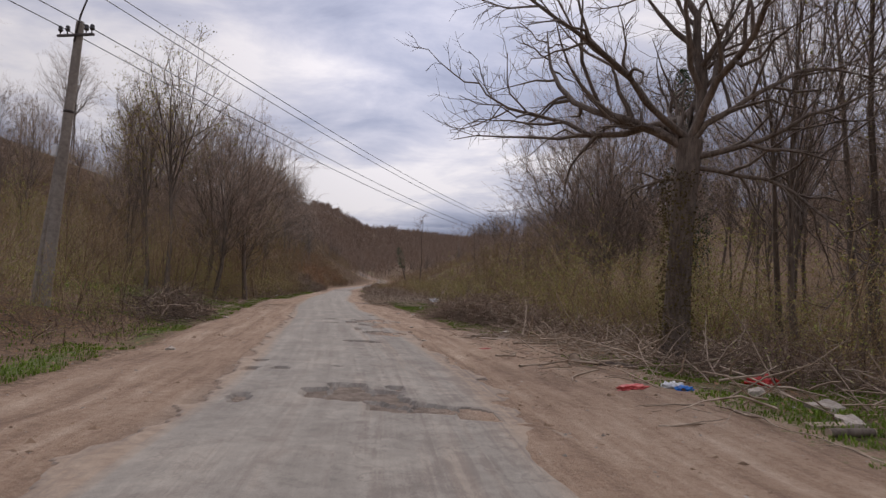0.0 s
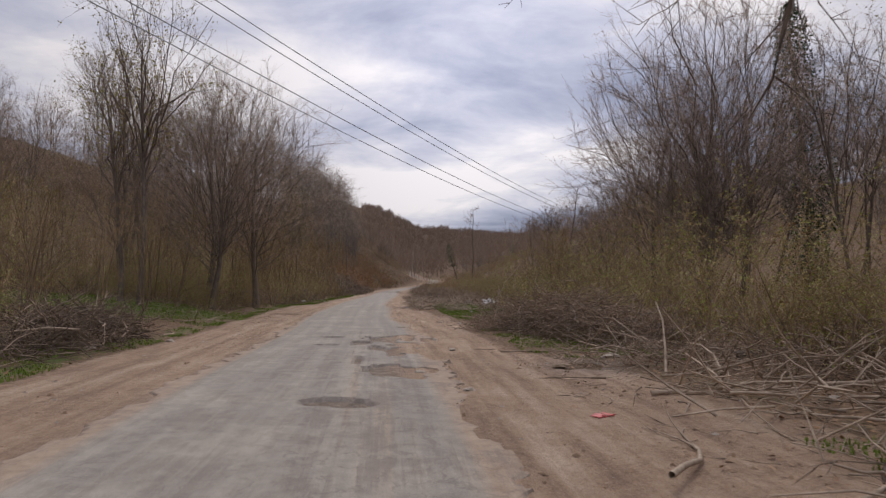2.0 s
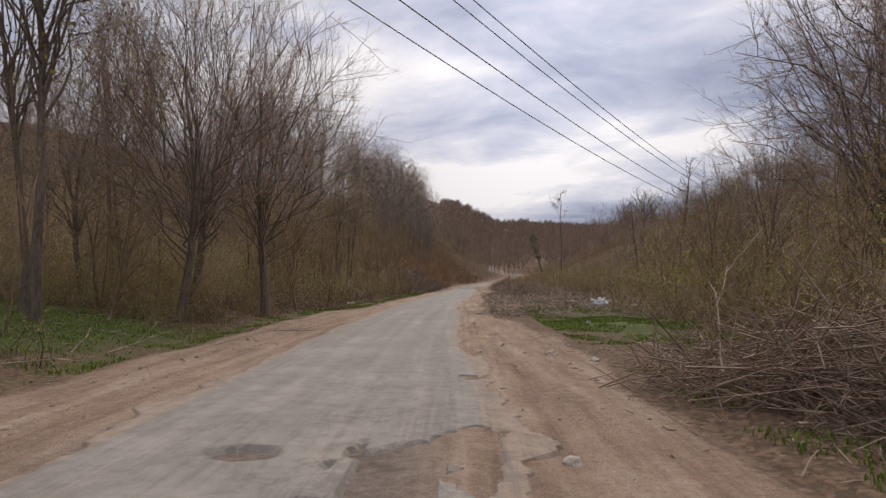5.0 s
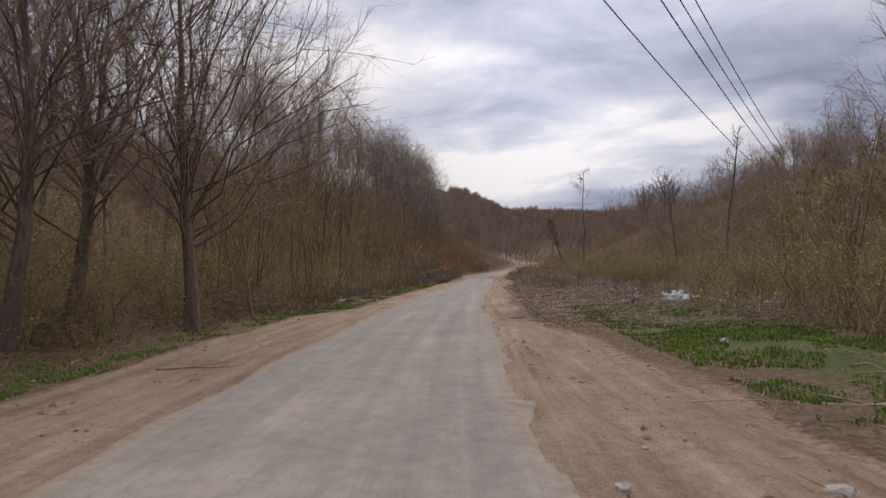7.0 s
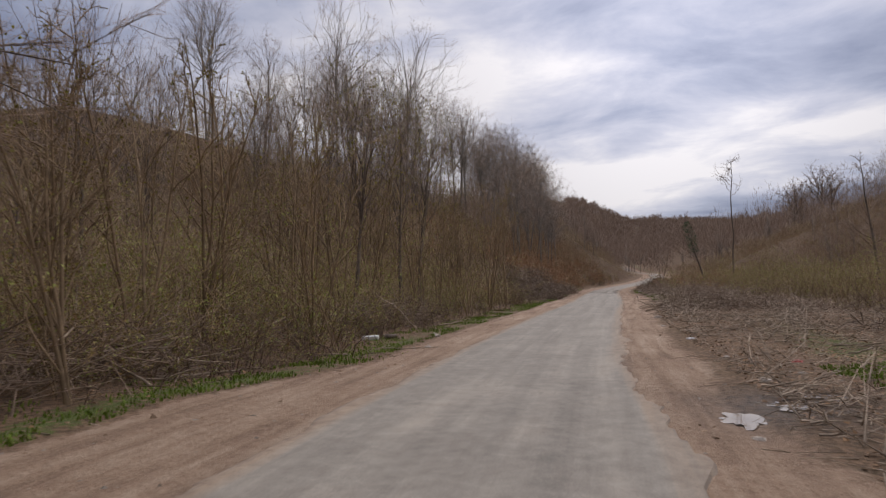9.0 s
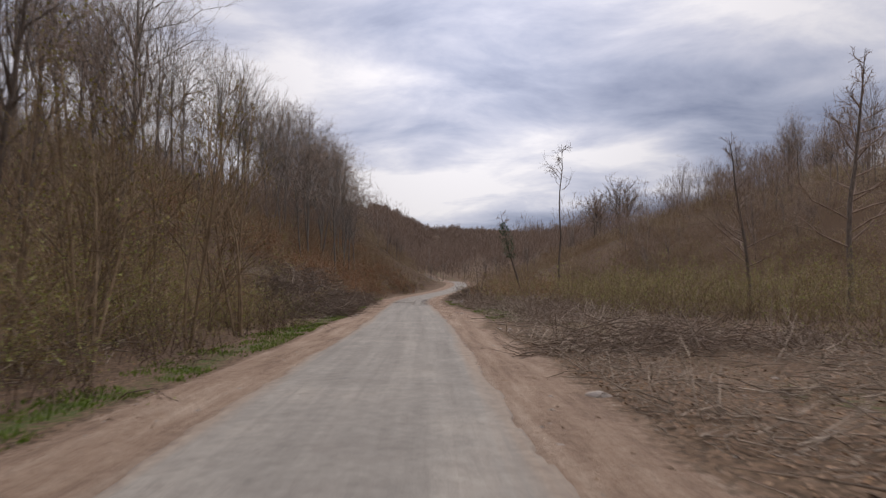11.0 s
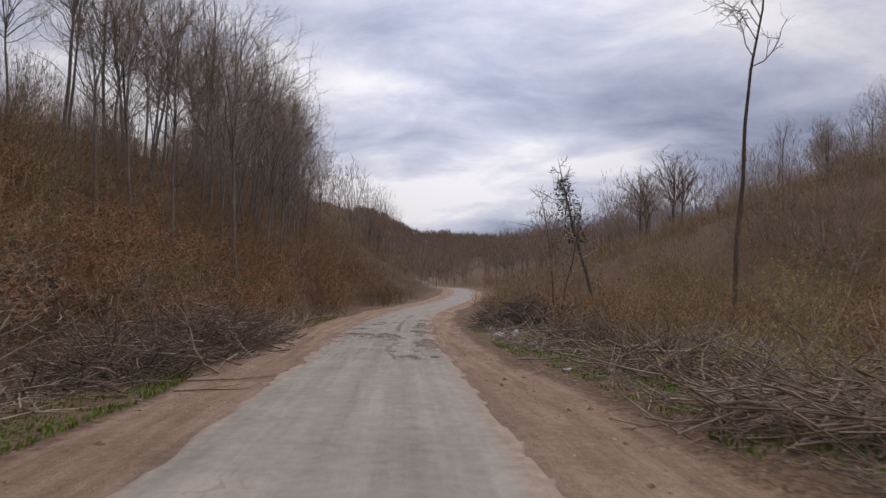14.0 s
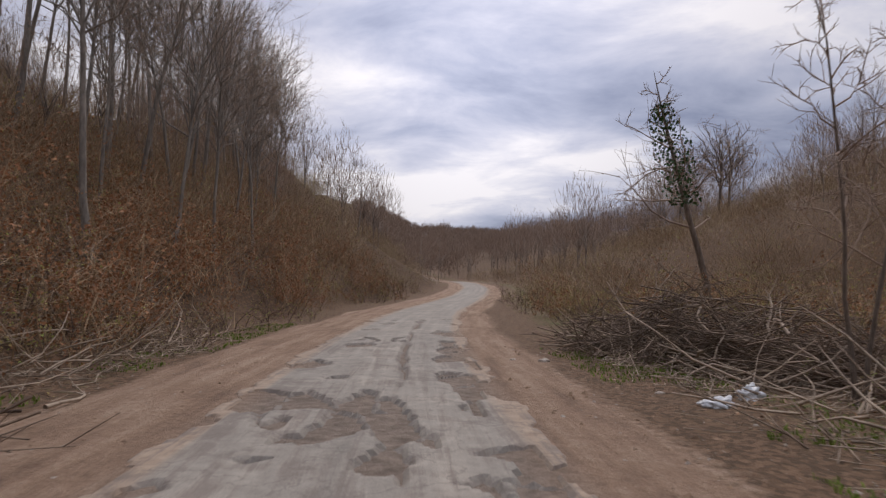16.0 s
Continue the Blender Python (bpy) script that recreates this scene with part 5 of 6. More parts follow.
# x, y, turn, size
LAID = [(1.75, 14.3, 60, 0.95), (2.4, 13.1, 40, 1.1), (3.6, 13.2, 15, 1.2), (3.0, 7.4, -10, 0.6), (3.1, 8.6, 160, 0.5), (3.9, 8.2, 80, 0.5), (4.2, 6.6, 110, 0.6),
        (3.4, 15.6, 170, 0.8), (4.6, 15.9, 10, 0.9), (2.9, 17.2, 5, 1.3), (5.0, 16.8, 165, 1.2), (4.2, 18.4, 175, 1.3), (-18.5, 102.2, 55, 0.9), (-9.3, 36.8, 10, 0.7),
        (-13.2, 51.5, 12, 1.0), (-12.0, 52.5, 20, 0.5), (-17.6, 89.5, 35, 0.9), (-16.9, 88.0, 60, 0.6), (-0.9, 36.3, 150, 0.9), (-0.2, 34.8, 120, 0.8), (-10.0, 86.3, 20, 0.7),
        (-9.2, 83.2, 170, 1.0), (-8.8, 80.8, 10, 1.0), (-10.9, 90.5, 40, 0.5), (-11.5, 95.3, 100, 0.5), (-12.6, 106.8, 30, 0.8), (-13.0, 110.2, 80, 0.9), (-13.4, 116.5, 120, 0.7),
        (-18.2, 100.8, 8, 0.7), (-20.6, 110.5, 70, 0.7), (-21.2, 114.5, 100, 0.9), (-4.5, 52.5, 20, 0.5), (-3.4, 55.4, 70, 0.7), (-5.2, 57.0, 130, 0.5), (-3.0, 50.4, 10, 0.6), (-2.4, 47.0, 50, 0.8), (-1.5, 43.8, 160, 0.7),
        (0.6, 22.8, 30, 0.8), (1.6, 23.5, 170, 0.7), (-7.9, 19.8, 60, 0.8), (-8.7, 25.5, 100, 0.9), (-13.6, 48.5, 80, 1.1), (-14.6, 60.5, 95, 1.2)]
for k, (x, y, a, z) in enumerate(LAID):
    lay_copy(branches[k % 5], x, y, a, z)
lr = random.Random(9)
for _ in range(60):
    y = lr.choice((lr.uniform(8, 36), lr.uniform(80, 118), lr.uniform(44, 70)))
    u = lr.uniform(4.2, 8.5) if lr.random() < 0.7 else lr.uniform(-7.0, -4.3)
    lay_copy(branches[lr.randrange(5)], float(centre(y)) + u, y, lr.uniform(0, 360), lr.uniform(0.25, 0.6))
for t in branches:
    for o in (*t.children_recursive, t):
        bpy.data.objects.remove(o)


def log_thing(x, y, turn, length, r, label):
    root = new("log")
    rg = np.random.default_rng(int(abs(x * 100)))
    v, f = [], []
    pts = bend(rg, (-length / 2, 0, r * 0.85), (1, 0, 0), length, 6, 0.03, 0)
    tube(pts, r * np.array([1, 1.04, 0.98, 1.0, 0.95, 0.93]), 12, v, f)
    mesh_object("bark", np.concatenate(v), np.concatenate(f), BARK, root)
    for k, e in ((0, -1), (-1, 1)):
        v, f = [], []
        tube([pts[k], pts[k] + np.array([0.012 * e, 0, 0])], [r * 0.93, r * 0.9], 12, v, f)
        v.append(np.array([pts[k] + np.array([0.013 * e, 0, 0])]))
        top = np.arange(12) + 12
        cap = np.stack([top, np.roll(top, -1), np.full(12, 24), np.full(12, 24)], -1)
        me_v, me_f = np.concatenate(v), np.concatenate(f)
        bm = bmesh.new()
        bv = [bm.verts.new(p) for p in me_v]
        for q in me_f:
            bm.faces.new([bv[i] for i in q])
        for q in cap:
            bm.faces.new([bv[i] for i in q[:3]])
        me = bpy.data.meshes.new("sawn_end")
        bm.to_mesh(me)
        bm.free()
        me.materials.append(CUTWOOD)
        ob = new("sawn_end", me)
        ob.parent = root
    root.matrix_basis = lay(x, y, turn)
    tagged(root, label, "log")


log_thing(2.75, 13.3, 75, 0.30, 0.13, "short sawn log lying on bare earth")
log_thing(3.5, 13.0, 8, 0.9, 0.06, "thin sawn log among branches")
log_thing(4.6, 7.3, 25, 0.75, 0.05, "weathered thin log in the weeds")
log_thing(5.2, 22.6, 20, 0.8, 0.08, "pale sawn log by the brushwood")
log_thing(-2.07, 53.44, 20, 0.55, 0.20, "thick sawn log section at the clearing's edge")
log_thing(-13.6, 54.6, 30, 0.3, 0.06, "dark log end lying in the verge")


def rock_data(seed):
    rg = np.random.default_rng(seed)
    bm = bmesh.new()
    bmesh.ops.create_icosphere(bm, subdivisions=2, radius=1.0)
    for v in bm.verts:
        n = noise.noise(v.co * 1.4 + Vector((seed, 0, 0))) * 0.45
        v.co *= 1 + n
        v.co.z = max(v.co.z * 0.62, -0.28)
    me = bpy.data.meshes.new("stone")
    bm.to_mesh(me)
    bm.free()
    me.materials.append(STONE)
    return me


rocks = [rock_data(i) for i in range(5)]
for k in range(70):
    y = lr.choice((lr.uniform(6, 36), lr.uniform(36, 72), lr.uniform(78, 120)))
    u = lr.choice((lr.uniform(2.6, 8.0), lr.uniform(2.2, 5.5), lr.uniform(-4.8, -2.4)))
    x = float(centre(y)) + u
    ob = new("stone", rocks[k % 5])
    ob.matrix_basis = lay(x, y, lr.uniform(0, 360))
    z = 0.03 + 0.09 * lr.random() ** 3
    ob.scale = (z * lr.uniform(0.8, 1.6), z, z)
    tagged(ob, "small pale stone on the verge", "stone", group="verge stones")
for x, y, z in [(5.3, 8.9, 0.2), (5.0, 7.9, 0.16), (4.7, 9.6, 0.14), (3.6, 24.2, 0.12), (-12.9, 55.9, 0.1), (-11.8, 103.8, 0.13), (2.2, 21.8, 0.14), (5.6, 7.2, 0.22)]:
    ob = new("stone", rocks[1])
    ob.matrix_basis = lay(x, y, x * 90)
    ob.scale = (z * 1.5, z, z)
    tagged(ob, "pale broken stone half sunk in the earth", "stone", group="verge stones")


# ---- fine litter ----
def ground_points(rg, count, y0, y1, u0, u1):
    y = rg.uniform(y0, y1, count)
    u = rg.uniform(u0, u1, count)
    x = centre(y) + u
    return np.stack([x, y, height(x, y)], 1)


def flat_leaves(rg, at, size):
    n = len(at)
    a = rg.uniform(0, 6.283, n)
    t = rg.normal(0, 0.32, (n, 2))
    s = size * rg.uniform(0.5, 1.4, n)
    d = np.stack([np.cos(a), np.sin(a), t[:, 0]], 1) * s[:, None]
    w = np.stack([-np.sin(a), np.cos(a), t[:, 1]], 1) * s[:, None] * 0.38
    up = at + np.array([0, 0, 0.012])
    return np.stack([up, up + d * 0.5 + w, up + d, up + d * 0.5 - w], 1).reshape(-1, 3), np.arange(n * 4).reshape(n, 4)


ng = np.random.default_rng(31)
DRYLEAF = plain("dry_fallen_leaf", (0.14, 0.085, 0.05), (0.38, 0.25, 0.16), 2, relief=0.0, vary=0.45)
pts = np.concatenate([ground_points(ng, 5000, 8, 40, 5.4, 10), ground_points(ng, 9000, 44, 76, 3.2, 13), ground_points(ng, 6500, 78, 122, 4.0, 11),
                      ground_points(ng, 5000, 10, 122, -8.5, -4.0)])
v, f = flat_leaves(ng, pts, 0.06)
tagged(mesh_object("fallen_leaves", v, f, DRYLEAF, smooth=False), "dry brown leaves strewn over the earth", "leaf litter", kind="stuff")

vs, fs = [], []
for p in np.concatenate([ground_points(ng, 700, 8, 40, 3.6, 10), ground_points(ng, 2200, 44, 76, 3.2, 12), ground_points(ng, 1500, 78, 122, 3.6, 11), ground_points(ng, 600, 10, 122, -8, -3.6)]):
    a = ng.uniform(0, 6.283)
    stick(ng, p + np.array([0, 0, 0.015]), np.array([math.cos(a), math.sin(a), ng.normal(0.05, 0.08)]), ng.uniform(0.12, 0.6), ng.uniform(0.003, 0.009), 3, vs, fs, 3)
tagged(mesh_object("twig_litter", np.concatenate(vs), np.concatenate(fs), CUTWOOD), "scattered broken twigs and splinters", "twig litter", kind="stuff")

at = np.concatenate([ground_points(ng, 6500, 80, 124, 3.9, 11), ground_points(ng, 5000, 84, 124, -9, -3.9), ground_points(ng, 900, 10, 34, 4.6, 9.5), ground_points(ng, 7500, 44, 78, 3.2, 13), ground_points(ng, 700, 20, 76, -9, -4.8)])
at = at[vnoise(at[:, 0] * 0.7, at[:, 1] * 0.7, 91) > 0.42]
n = len(at)
way = np.stack([ng.normal(0, 1, n), ng.normal(0, 1, n), np.abs(ng.normal(0, 0.45, n)) * (ng.random(n) < 0.6)], 1)
way = unit(way) * (0.2 + 1.0 * ng.random(n) ** 2)[:, None]
lift = np.array([0, 0, 0.02]) + np.outer(ng.random(n) ** 2 * 0.12, [0, 0, 1])
joint = at + lift + way * 0.6
turn = joint + unit(way + ng.normal(0, 0.18, (n, 3))) * np.linalg.norm(way, axis=1)[:, None] * 0.5
r = 0.005 + 0.016 * ng.random(n) ** 2
fork = joint + unit(way + ng.normal(0, 0.4, (n, 3))) * 0.18
v, f = merge([spikes(at + lift - way * 0.1, joint + (joint - at) * 0.25, r), spikes(joint, turn, r * 0.8), spikes(joint, fork, r * 0.6)])
tagged(mesh_object("slash", v, f, CUTWOOD), "pale dry sticks and chips left from cutting", "slash", kind="stuff")
at = np.concatenate([ground_points(ng, 6200, 84, 122, 4.0, 10), ground_points(ng, 26000, 43, 76, 3.2, 12), ground_points(ng, 2500, 8, 24, 3.8, 8), ground_points(ng, 2500, 96, 122, -8, -4.4)])
at = at[vnoise(at[:, 0] * 0.55, at[:, 1] * 0.55, 92) > 0.46]
v, f = flat_leaves(ng, at + np.array([0, 0, 0.006]), 0.052)
DEADLEAF = plain("reddish_dead_leaf", (0.15, 0.096, 0.066), (0.44, 0.315, 0.22), 2, relief=0.0, vary=0.4)
tagged(mesh_object("rusty_leaf_litter", v, f, DEADLEAF, smooth=False), "reddish dead leaves drifted among the slash", "leaf litter", kind="stuff")

vs, fs = [], []
at = np.concatenate([ground_points(ng, 700, 94, 124, 4.6, 10.5), ground_points(ng, 260, 80, 96, 5.5, 11), ground_points(ng, 420, 90, 124, -8.5, -4.2), ground_points(ng, 140, 14, 30, 6, 10), ground_points(ng, 170, 8, 18, 4.8, 9.5), ground_points(ng, 160, 44, 70, -9, -5.2)])
for p in at:
    a = ng.uniform(0, 6.283)
    stick(ng, p + np.array([0, 0, 0.03 + 0.25 * ng.random() ** 2]), np.array([math.cos(a), math.sin(a), abs(ng.normal(0, 0.35))]), ng.uniform(0.6, 1.9), ng.uniform(0.008, 0.022), 4, vs, fs, 4, 0.2)
tagged(mesh_object("long_slash", np.concatenate(vs), np.concatenate(fs), CUTWOOD), "long dry cut stems strewn over the slash", "slash", kind="stuff")

base_v = np.array([(1, 0, 0), (0, 1, 0), (-1, 0, 0), (0, -1, 0), (0, 0, 0.8), (0, 0, -0.5)])
base_f = np.array([(0, 1, 4), (1, 2, 4), (2, 3, 4), (3, 0, 4), (1, 0, 5), (2, 1, 5), (3, 2, 5), (0, 3, 5)])
pts = np.concatenate([ground_points(ng, 1100, 4, 40, 1.9, 6.5), ground_points(ng, 800, 40, 80, 1.9, 6.0), ground_points(ng, 1100, 80, 122, 1.9, 5.5), ground_points(ng, 1500, 4, 122, -4.4, -1.9)])
n = len(pts)
size = 0.008 + 0.03 * ng.random(n) ** 4
a = ng.uniform(0, 6.283, n)
vv = base_v[None] * np.array([1, 0.75, 0.6]) * (1 + 0.35 * ng.normal(0, 1, (n, 6, 1)))
rot = np.stack([np.stack([np.cos(a), -np.sin(a), 0 * a], 1), np.stack([np.sin(a), np.cos(a), 0 * a], 1), np.stack([0 * a, 0 * a, 1 + 0 * a], 1)], 1)
vv = np.einsum("nij,nkj->nki", rot, vv) * size[:, None, None] + pts[:, None, :]
ff = (base_f[None] + 6 * np.arange(n)[:, None, None]).reshape(-1, 3)
tagged(mesh_object("gravel", vv.reshape(-1, 3), ff, STONE, smooth=False), "loose grit and small stones on the dirt", "gravel", kind="stuff")


CLOD = plain("earth_clod", (0.15, 0.10, 0.07), (0.40, 0.29, 0.205), 5, relief=0.4, vary=0.4)
pts = np.concatenate([ground_points(ng, 1500, 5, 42, 2.1, 6.2), ground_points(ng, 1700, 40, 80, 1.9, 10), ground_points(ng, 1500, 82, 122, 1.9, 5.0), ground_points(ng, 2300, 5, 122, -4.6, -2.0)])
pts = pts[vnoise(pts[:, 0] * 0.9, pts[:, 1] * 0.5, 93) > 0.42]
n = len(pts)
size = 0.014 + 0.045 * ng.random(n) ** 3
vv = base_v[None] * np.array([1, 0.8, 0.55]) * (1 + 0.4 * ng.normal(0, 1, (n, 6, 1)))
a = ng.uniform(0, 6.283, n)
rot = np.stack([np.stack([np.cos(a), -np.sin(a), 0 * a], 1), np.stack([np.sin(a), np.cos(a), 0 * a], 1), np.stack([0 * a, 0 * a, 1 + 0 * a], 1)], 1)
vv = np.einsum("nij,nkj->nki", rot, vv) * size[:, None, None] + pts[:, None, :]
ff = (base_f[None] + 6 * np.arange(n)[:, None, None]).reshape(-1, 3)
tagged(mesh_object("earth_clods", vv.reshape(-1, 3), ff, CLOD, smooth=False), "crumbled clods of dry earth on the verges", "earth clods", kind="stuff")


def grass(rg, at, tall, width):
    n = len(at)
    a = rg.uniform(0, 6.283, n)
    h = tall * rg.uniform(0.4, 1.2, n)
    lean = rg.uniform(0.1, 0.8, n) * h
    side = np.stack([-np.sin(a), np.cos(a), 0 * a], 1) * width
    out = np.stack([np.cos(a), np.sin(a), 0 * a], 1)
    up = np.array([0, 0, 1.0])
    low = at - up * 0.02
    mid = at + out * lean[:, None] * 0.35 + up * h[:, None] * 0.6
    tip = at + out * lean[:, None] + up * h[:, None]
    v = np.stack([low - side, low + side, mid + side * 0.8, mid - side * 0.8, tip + side * 0.15, tip - side * 0.15], 1).reshape(-1, 3)
    k = np.arange(n)[:, None] * 6
    f = np.concatenate([k + np.array([0, 1, 2, 3]), k + np.array([3, 2, 4, 5])])
    return v, f


def clumped(p, scale, cut, seed):
    return p[vnoise(p[:, 0] * scale, p[:, 1] * scale, seed) > cut]


def verge_points(rg, count, y0, y1, wide):
    """Points on the grassy strip outside the left dirt."""
    y = rg.uniform(y0, y1, count)
    x = centre(y) - left_verge(y) - 0.1 - wide * rg.random(count) ** 1.3
    return np.stack([x, y, height(x, y)], 1)


pts = np.concatenate([clumped(verge_points(ng, 15000, 6, 52, 1.5), 1.1, 0.47, 71), clumped(verge_points(ng, 17000, 50, 104, 1.4), 1.1, 0.44, 70), clumped(verge_points(ng, 4000, 104, 128, 1.2), 1.0, 0.55, 71),
                      clumped(ground_points(ng, 9000, 22, 31, 4.4, 8.2), 1.1, 0.45, 72), clumped(ground_points(ng, 42000, 35, 52, 4.6, 10.0), 0.9, 0.44, 73),
                      clumped(ground_points(ng, 5000, 82, 122, 4.0, 6.8), 1.2, 0.55, 74), clumped(ground_points(ng, 13000, 84, 106, 3.7, 6.2), 1.6, 0.48, 69),
                      clumped(ground_points(ng, 7000, 106, 122, 3.3, 6.0), 1.2, 0.47, 75), clumped(ground_points(ng, 13000, 6, 15, 5.2, 9.5), 1.1, 0.42, 76),
                      clumped(ground_points(ng, 9000, 24, 40, -13, -5), 0.9, 0.5, 77), clumped(ground_points(ng, 5000, 10, 22, -12, -5.5), 0.8, 0.5, 78)])
meadow = ground_points(ng, 26000, 26, 41, -18, -5.5)
meadow = meadow[np.exp(-((meadow[:, 0] + 14.8) / 5.0) ** 2 - ((meadow[:, 1] - 32.5) / 4.6) ** 2) > 0.3 + 0.3 * ng.random(len(meadow))]
pts = np.concatenate([pts, clumped(meadow, 1.4, 0.36, 79)])
v, f = grass(ng, pts, 0.06, 0.010)
tagged(mesh_object("grass", v, f, GRASS, smooth=False), "fresh green grass and weeds in patches along the verges", "grass", kind="stuff")


# ---- rubbish ----
def cloth(name, label, category, mat, x, y, size, flat, seed, turn=0.0, group=""):
    """A crumpled bag or cloth."""
    bm = bmesh.new()
    bmesh.ops.create_icosphere(bm, subdivisions=4, radius=1.0)
    for v in bm.verts:
        p = v.co.copy()
        crease = abs(noise.noise(p * 2.2 + Vector((seed, 3, 1)))) * 0.9 + abs(noise.noise(p * 5.0 + Vector((seed, 7, 2)))) * 0.35
        v.co = p * (0.65 + crease)
        v.co.z = max(v.co.z * flat, -0.12)
    me = bpy.data.meshes.new(name)
    bm.to_mesh(me)
    bm.free()
    for p in me.polygons:
        p.use_smooth = True
    me.materials.append(mat)
    ob = new(name, me)
    ob.matrix_basis = lay(x, y, turn)
    ob.scale = (size * 1.3, size, size)
    tagged(ob, label, category, group=group)
    return ob


def plastic(name, dark, light):
    return plain(name, dark, light, 5, 0.45, 0.5, relief=0.15, vary=0.1)


PINK = plastic("pink_plastic", (0.50, 0.12, 0.12), (0.66, 0.22, 0.20))
RED = plastic("red_plastic", (0.36, 0.02, 0.02), (0.52, 0.05, 0.04))
BLUE = plastic("blue_plastic", (0.04, 0.13, 0.38), (0.10, 0.24, 0.55))
WHITE = plastic("white_plastic", (0.52, 0.52, 0.51), (0.76, 0.75, 0.73))
CARD = plain("brown_cardboard", (0.28, 0.19, 0.12), (0.42, 0.30, 0.20), 6)
FOAM = plain("white_foam", (0.62, 0.61, 0.58), (0.80, 0.79, 0.76), 14, 0.8)
cloth("plastic_bag", "crumpled pink plastic bag on bare earth", "plastic bag", PINK, 2.96, 9.96, 0.17, 0.45, 3, 20)
cloth("plastic_bag", "small flattened pink plastic scrap", "plastic bag", PINK, 1.1, 15.9, 0.11, 0.25, 4, 60)
cloth("plastic_bag", "crumpled white plastic bag among twigs", "plastic bag", WHITE, 3.72, 10.42, 0.14, 0.7, 5)
cloth("plastic_bag", "crumpled blue plastic bag beside a white one", "plastic bag", BLUE, 3.80, 10.08, 0.11, 0.6, 6)
cloth("plastic_bag", "torn red plastic bag in the brushwood", "plastic bag", RED, 5.6, 11.3, 0.2, 0.8, 7)
cloth("plastic_bag", "bulging white rubbish bag on the dump", "plastic bag", WHITE, -0.5, 53.6, 0.42, 0.85, 8, 0, "dumped rubbish")
cloth("plastic_bag", "flattened white plastic sheet on the dump", "plastic bag", WHITE, 0.9, 53.9, 0.36, 0.3, 9, 40, "dumped rubbish")
cloth("plastic_bag", "small white plastic bag on the dump", "plastic bag", WHITE, -2.3, 55.6, 0.26, 0.4, 10, 80, "dumped rubbish")
cloth("plastic_bag", "grey-white plastic sheet on the grass", "plastic bag", WHITE, 2.6, 53.2, 0.32, 0.3, 11, 10, "dumped rubbish")
cloth("plastic_bag", "dirty white plastic scrap by the verge", "plastic bag", WHITE, -13.8, 114.8, 0.16, 0.6, 12, 30, "verge rubbish")
cloth("plastic_bag", "upright white plastic scrap in the weeds", "plastic bag", WHITE, -13.2, 115.4, 0.15, 1.0, 13, 70, "verge rubbish")
cloth("plastic_bag", "white plastic scrap in the mud beside the road", "plastic bag", WHITE, -6.6, 56.3, 0.10, 0.3, 14, 70, "verge rubbish")
cloth("plastic_bag", "white and reddish scrap in the slash", "plastic bag", PINK, -7.2, 93.6, 0.16, 0.4, 15, 20, "verge rubbish")
cloth("plastic_bag", "small bluish-white plastic scrap", "plastic bag", WHITE, -12.5, 104.9, 0.08, 0.5, 16, 20, "verge rubbish")
cloth("plastic_bag", "torn reddish plastic scrap among dead leaves", "plastic bag", PINK, -4.79, 52.68, 0.10, 0.3, 18, 50, "verge rubbish")
cloth("plastic_bag", "small white plastic scrap on the dirt edge", "plastic bag", WHITE, -20.01, 106.64, 0.07, 0.6, 19, 10, "verge rubbish")
cloth("plastic_bag", "white plastic scrap on the bank", "plastic bag", WHITE, -9.9, 24.0, 0.10, 0.5, 17, 20, "verge rubbish")


def boxy(name, label, category, mat, size, x, y, turn, tilt=0.0, group=""):
    ob = box_mesh(name, size, mat, bevel=min(size) * 0.12)
    ob.matrix_basis = lay(x, y, turn) @ pose(0, 0, size[2] / 2 - 0.01, tilt, 0, 0)
    tagged(ob, label, category, group=group)


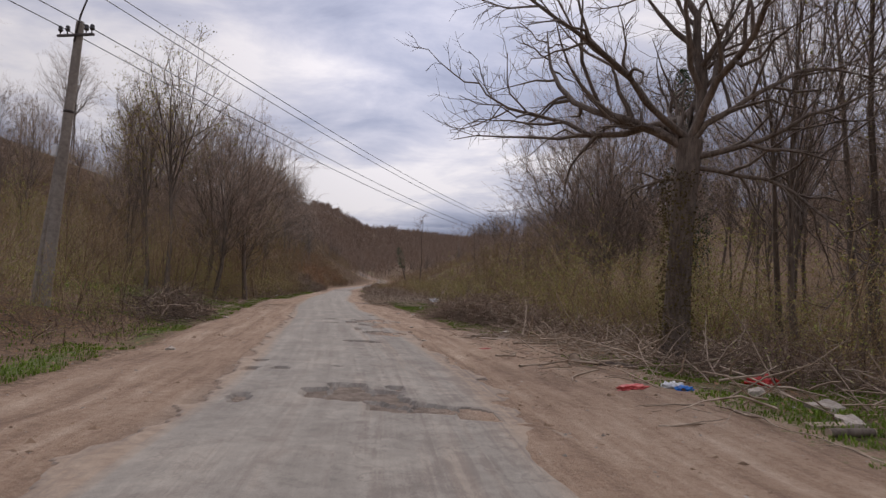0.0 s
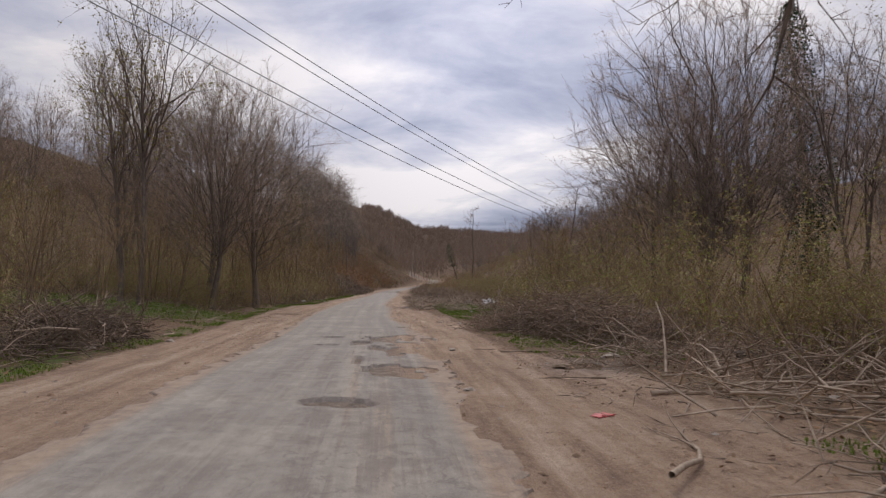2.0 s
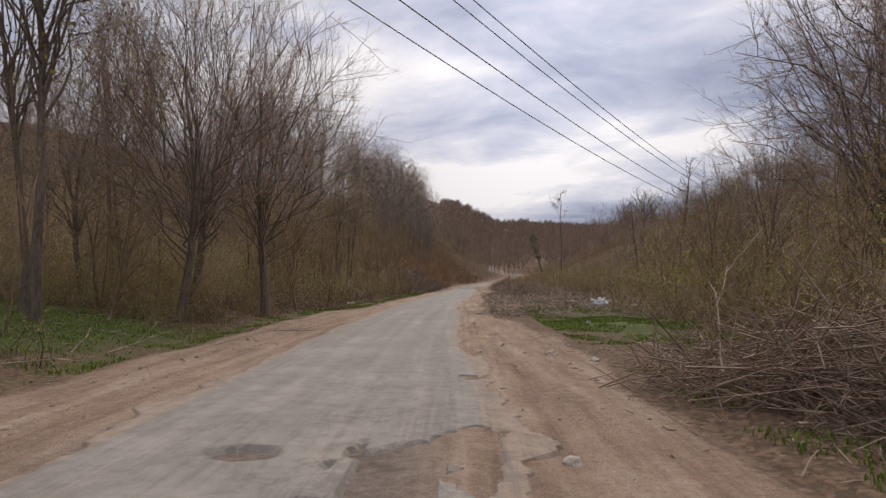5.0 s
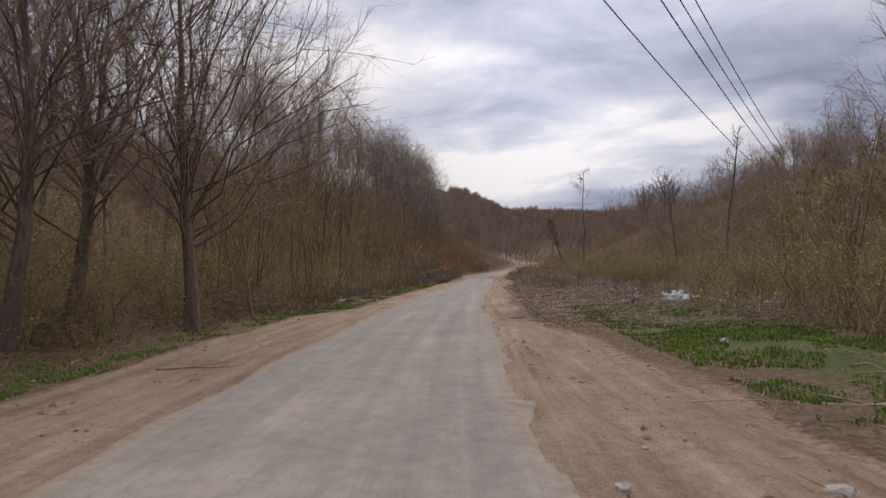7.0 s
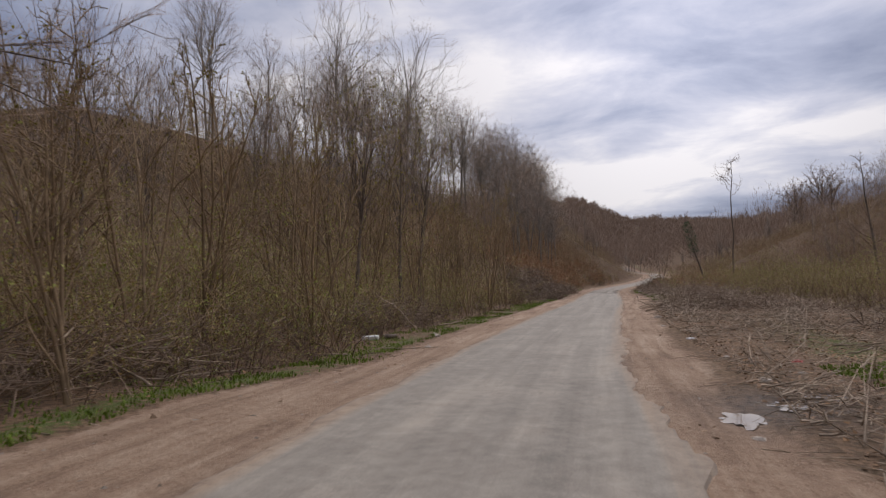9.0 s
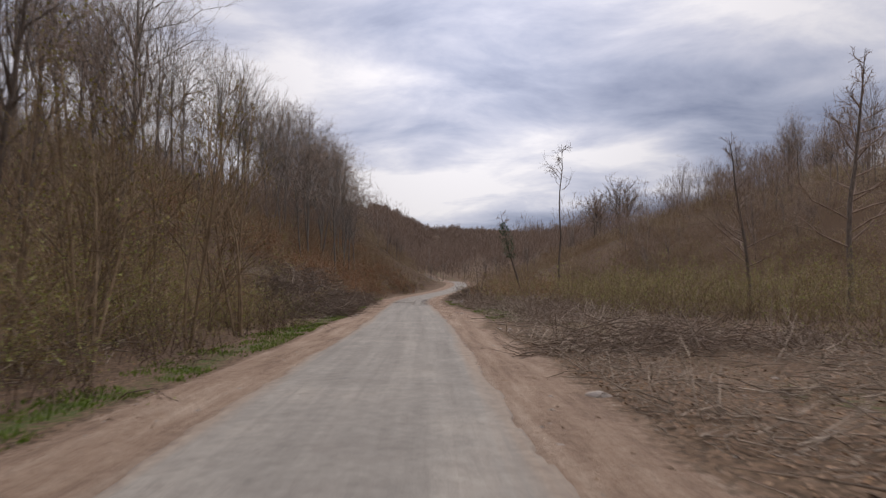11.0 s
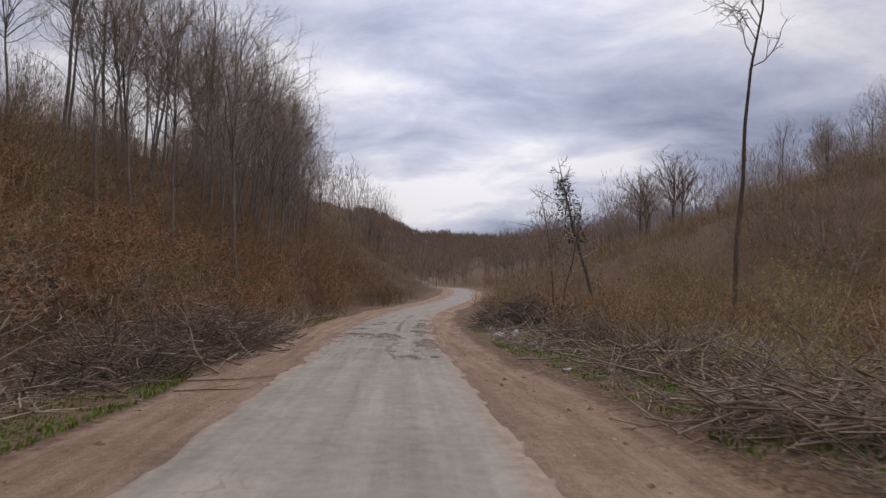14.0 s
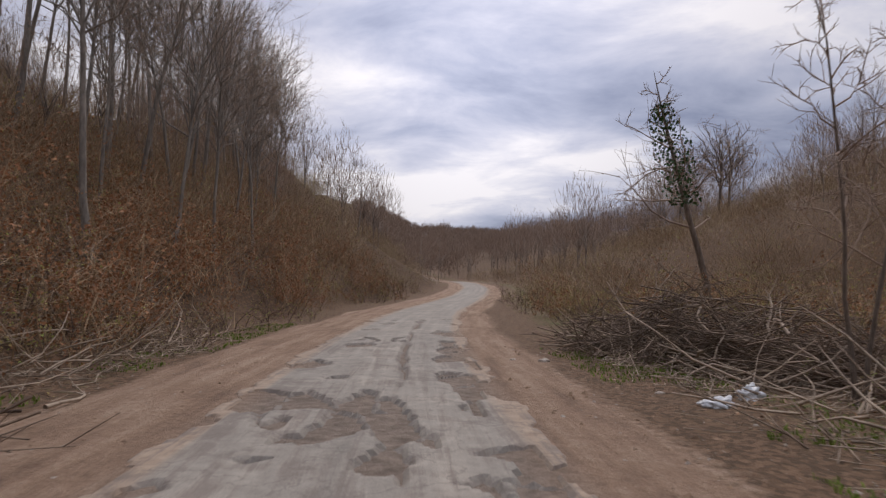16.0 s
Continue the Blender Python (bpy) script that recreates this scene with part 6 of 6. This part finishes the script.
boxy("foam_block", "broken white foam block on the grassy verge", "foam block", FOAM, (0.40, 0.2, 0.10), -13.95, 54.2, 15, 6)
boxy("cardboard_box", "crushed brown cardboard box on the dump", "box", CARD, (0.42, 0.32, 0.26), 0.1, 53.3, 25, 8, "dumped rubbish")
boxy("board", "pale broken board on the dump", "board", FOAM, (0.9, 0.22, 0.04), -1.4, 54.6, 15, 4, "dumped rubbish")
boxy("board", "pale broken board on the dump", "board", FOAM, (0.7, 0.16, 0.04), -2.0, 54.9, -20, 3, "dumped rubbish")
boxy("board", "grey weathered plank in the weeds", "board", CUTWOOD, (0.7, 0.12, 0.03), 4.6, 7.7, 25, 5)
v, f = [], []
lathe([(0.0, 0.0), (0.028, 0.0), (0.030, 0.004), (0.040, 0.10), (0.042, 0.104), (0.037, 0.10), (0.027, 0.008)], 16, v, f)
cup = mesh_object("paper_cup", np.concatenate(v), np.concatenate(f), WHITE)
cup.matrix_basis = lay(-1.4, 40.9, 40) @ pose(0, 0, 0.04, 80, 0, 0) @ Matrix.Scale(1.2, 4)
tagged(cup, "discarded white cup lying on grass", "cup")


# ---- puddles ----
def water_material():
    m, t, b = material("muddy_water", 0.03, 0.5)
    co = t.nodes.new("ShaderNodeTexCoord")
    n = noise_tex(t, co.outputs["Object"], 1.6, 3.0)
    t.links.new(ramp(t, n, [(0.3, (0.15, 0.105, 0.07)), (0.7, (0.24, 0.175, 0.12))]), b.inputs["Base Color"])
    bump(t, b, noise_tex(t, co.outputs["Object"], 7.0, 2.0), 0.04, 0.01)
    return m


WATER = water_material()
for k, (px, py, pr, pd) in enumerate(POOLS):
    a = np.linspace(0, 2 * np.pi, 40, endpoint=False)
    r = pr * np.clip(0.62 + (1.7 if k < 3 else 0.7) * (vnoise(np.cos(a) * 2.6 + k * 5 + 9, np.sin(a) * 2.6 + 7, 81) - 0.5), 0.12, 1.1)
    level = float(height(px, py)) + pd * 0.36
    bm = bmesh.new()
    bm.faces.new([bm.verts.new((px + r[i] * math.cos(a[i]), py + r[i] * 1.15 * math.sin(a[i]), level)) for i in range(40)])
    me = bpy.data.meshes.new("puddle")
    bm.to_mesh(me)
    bm.free()
    me.materials.append(WATER)
    tagged(new("puddle", me), "shallow muddy rain puddle in the dirt", "puddle", kind="structure")
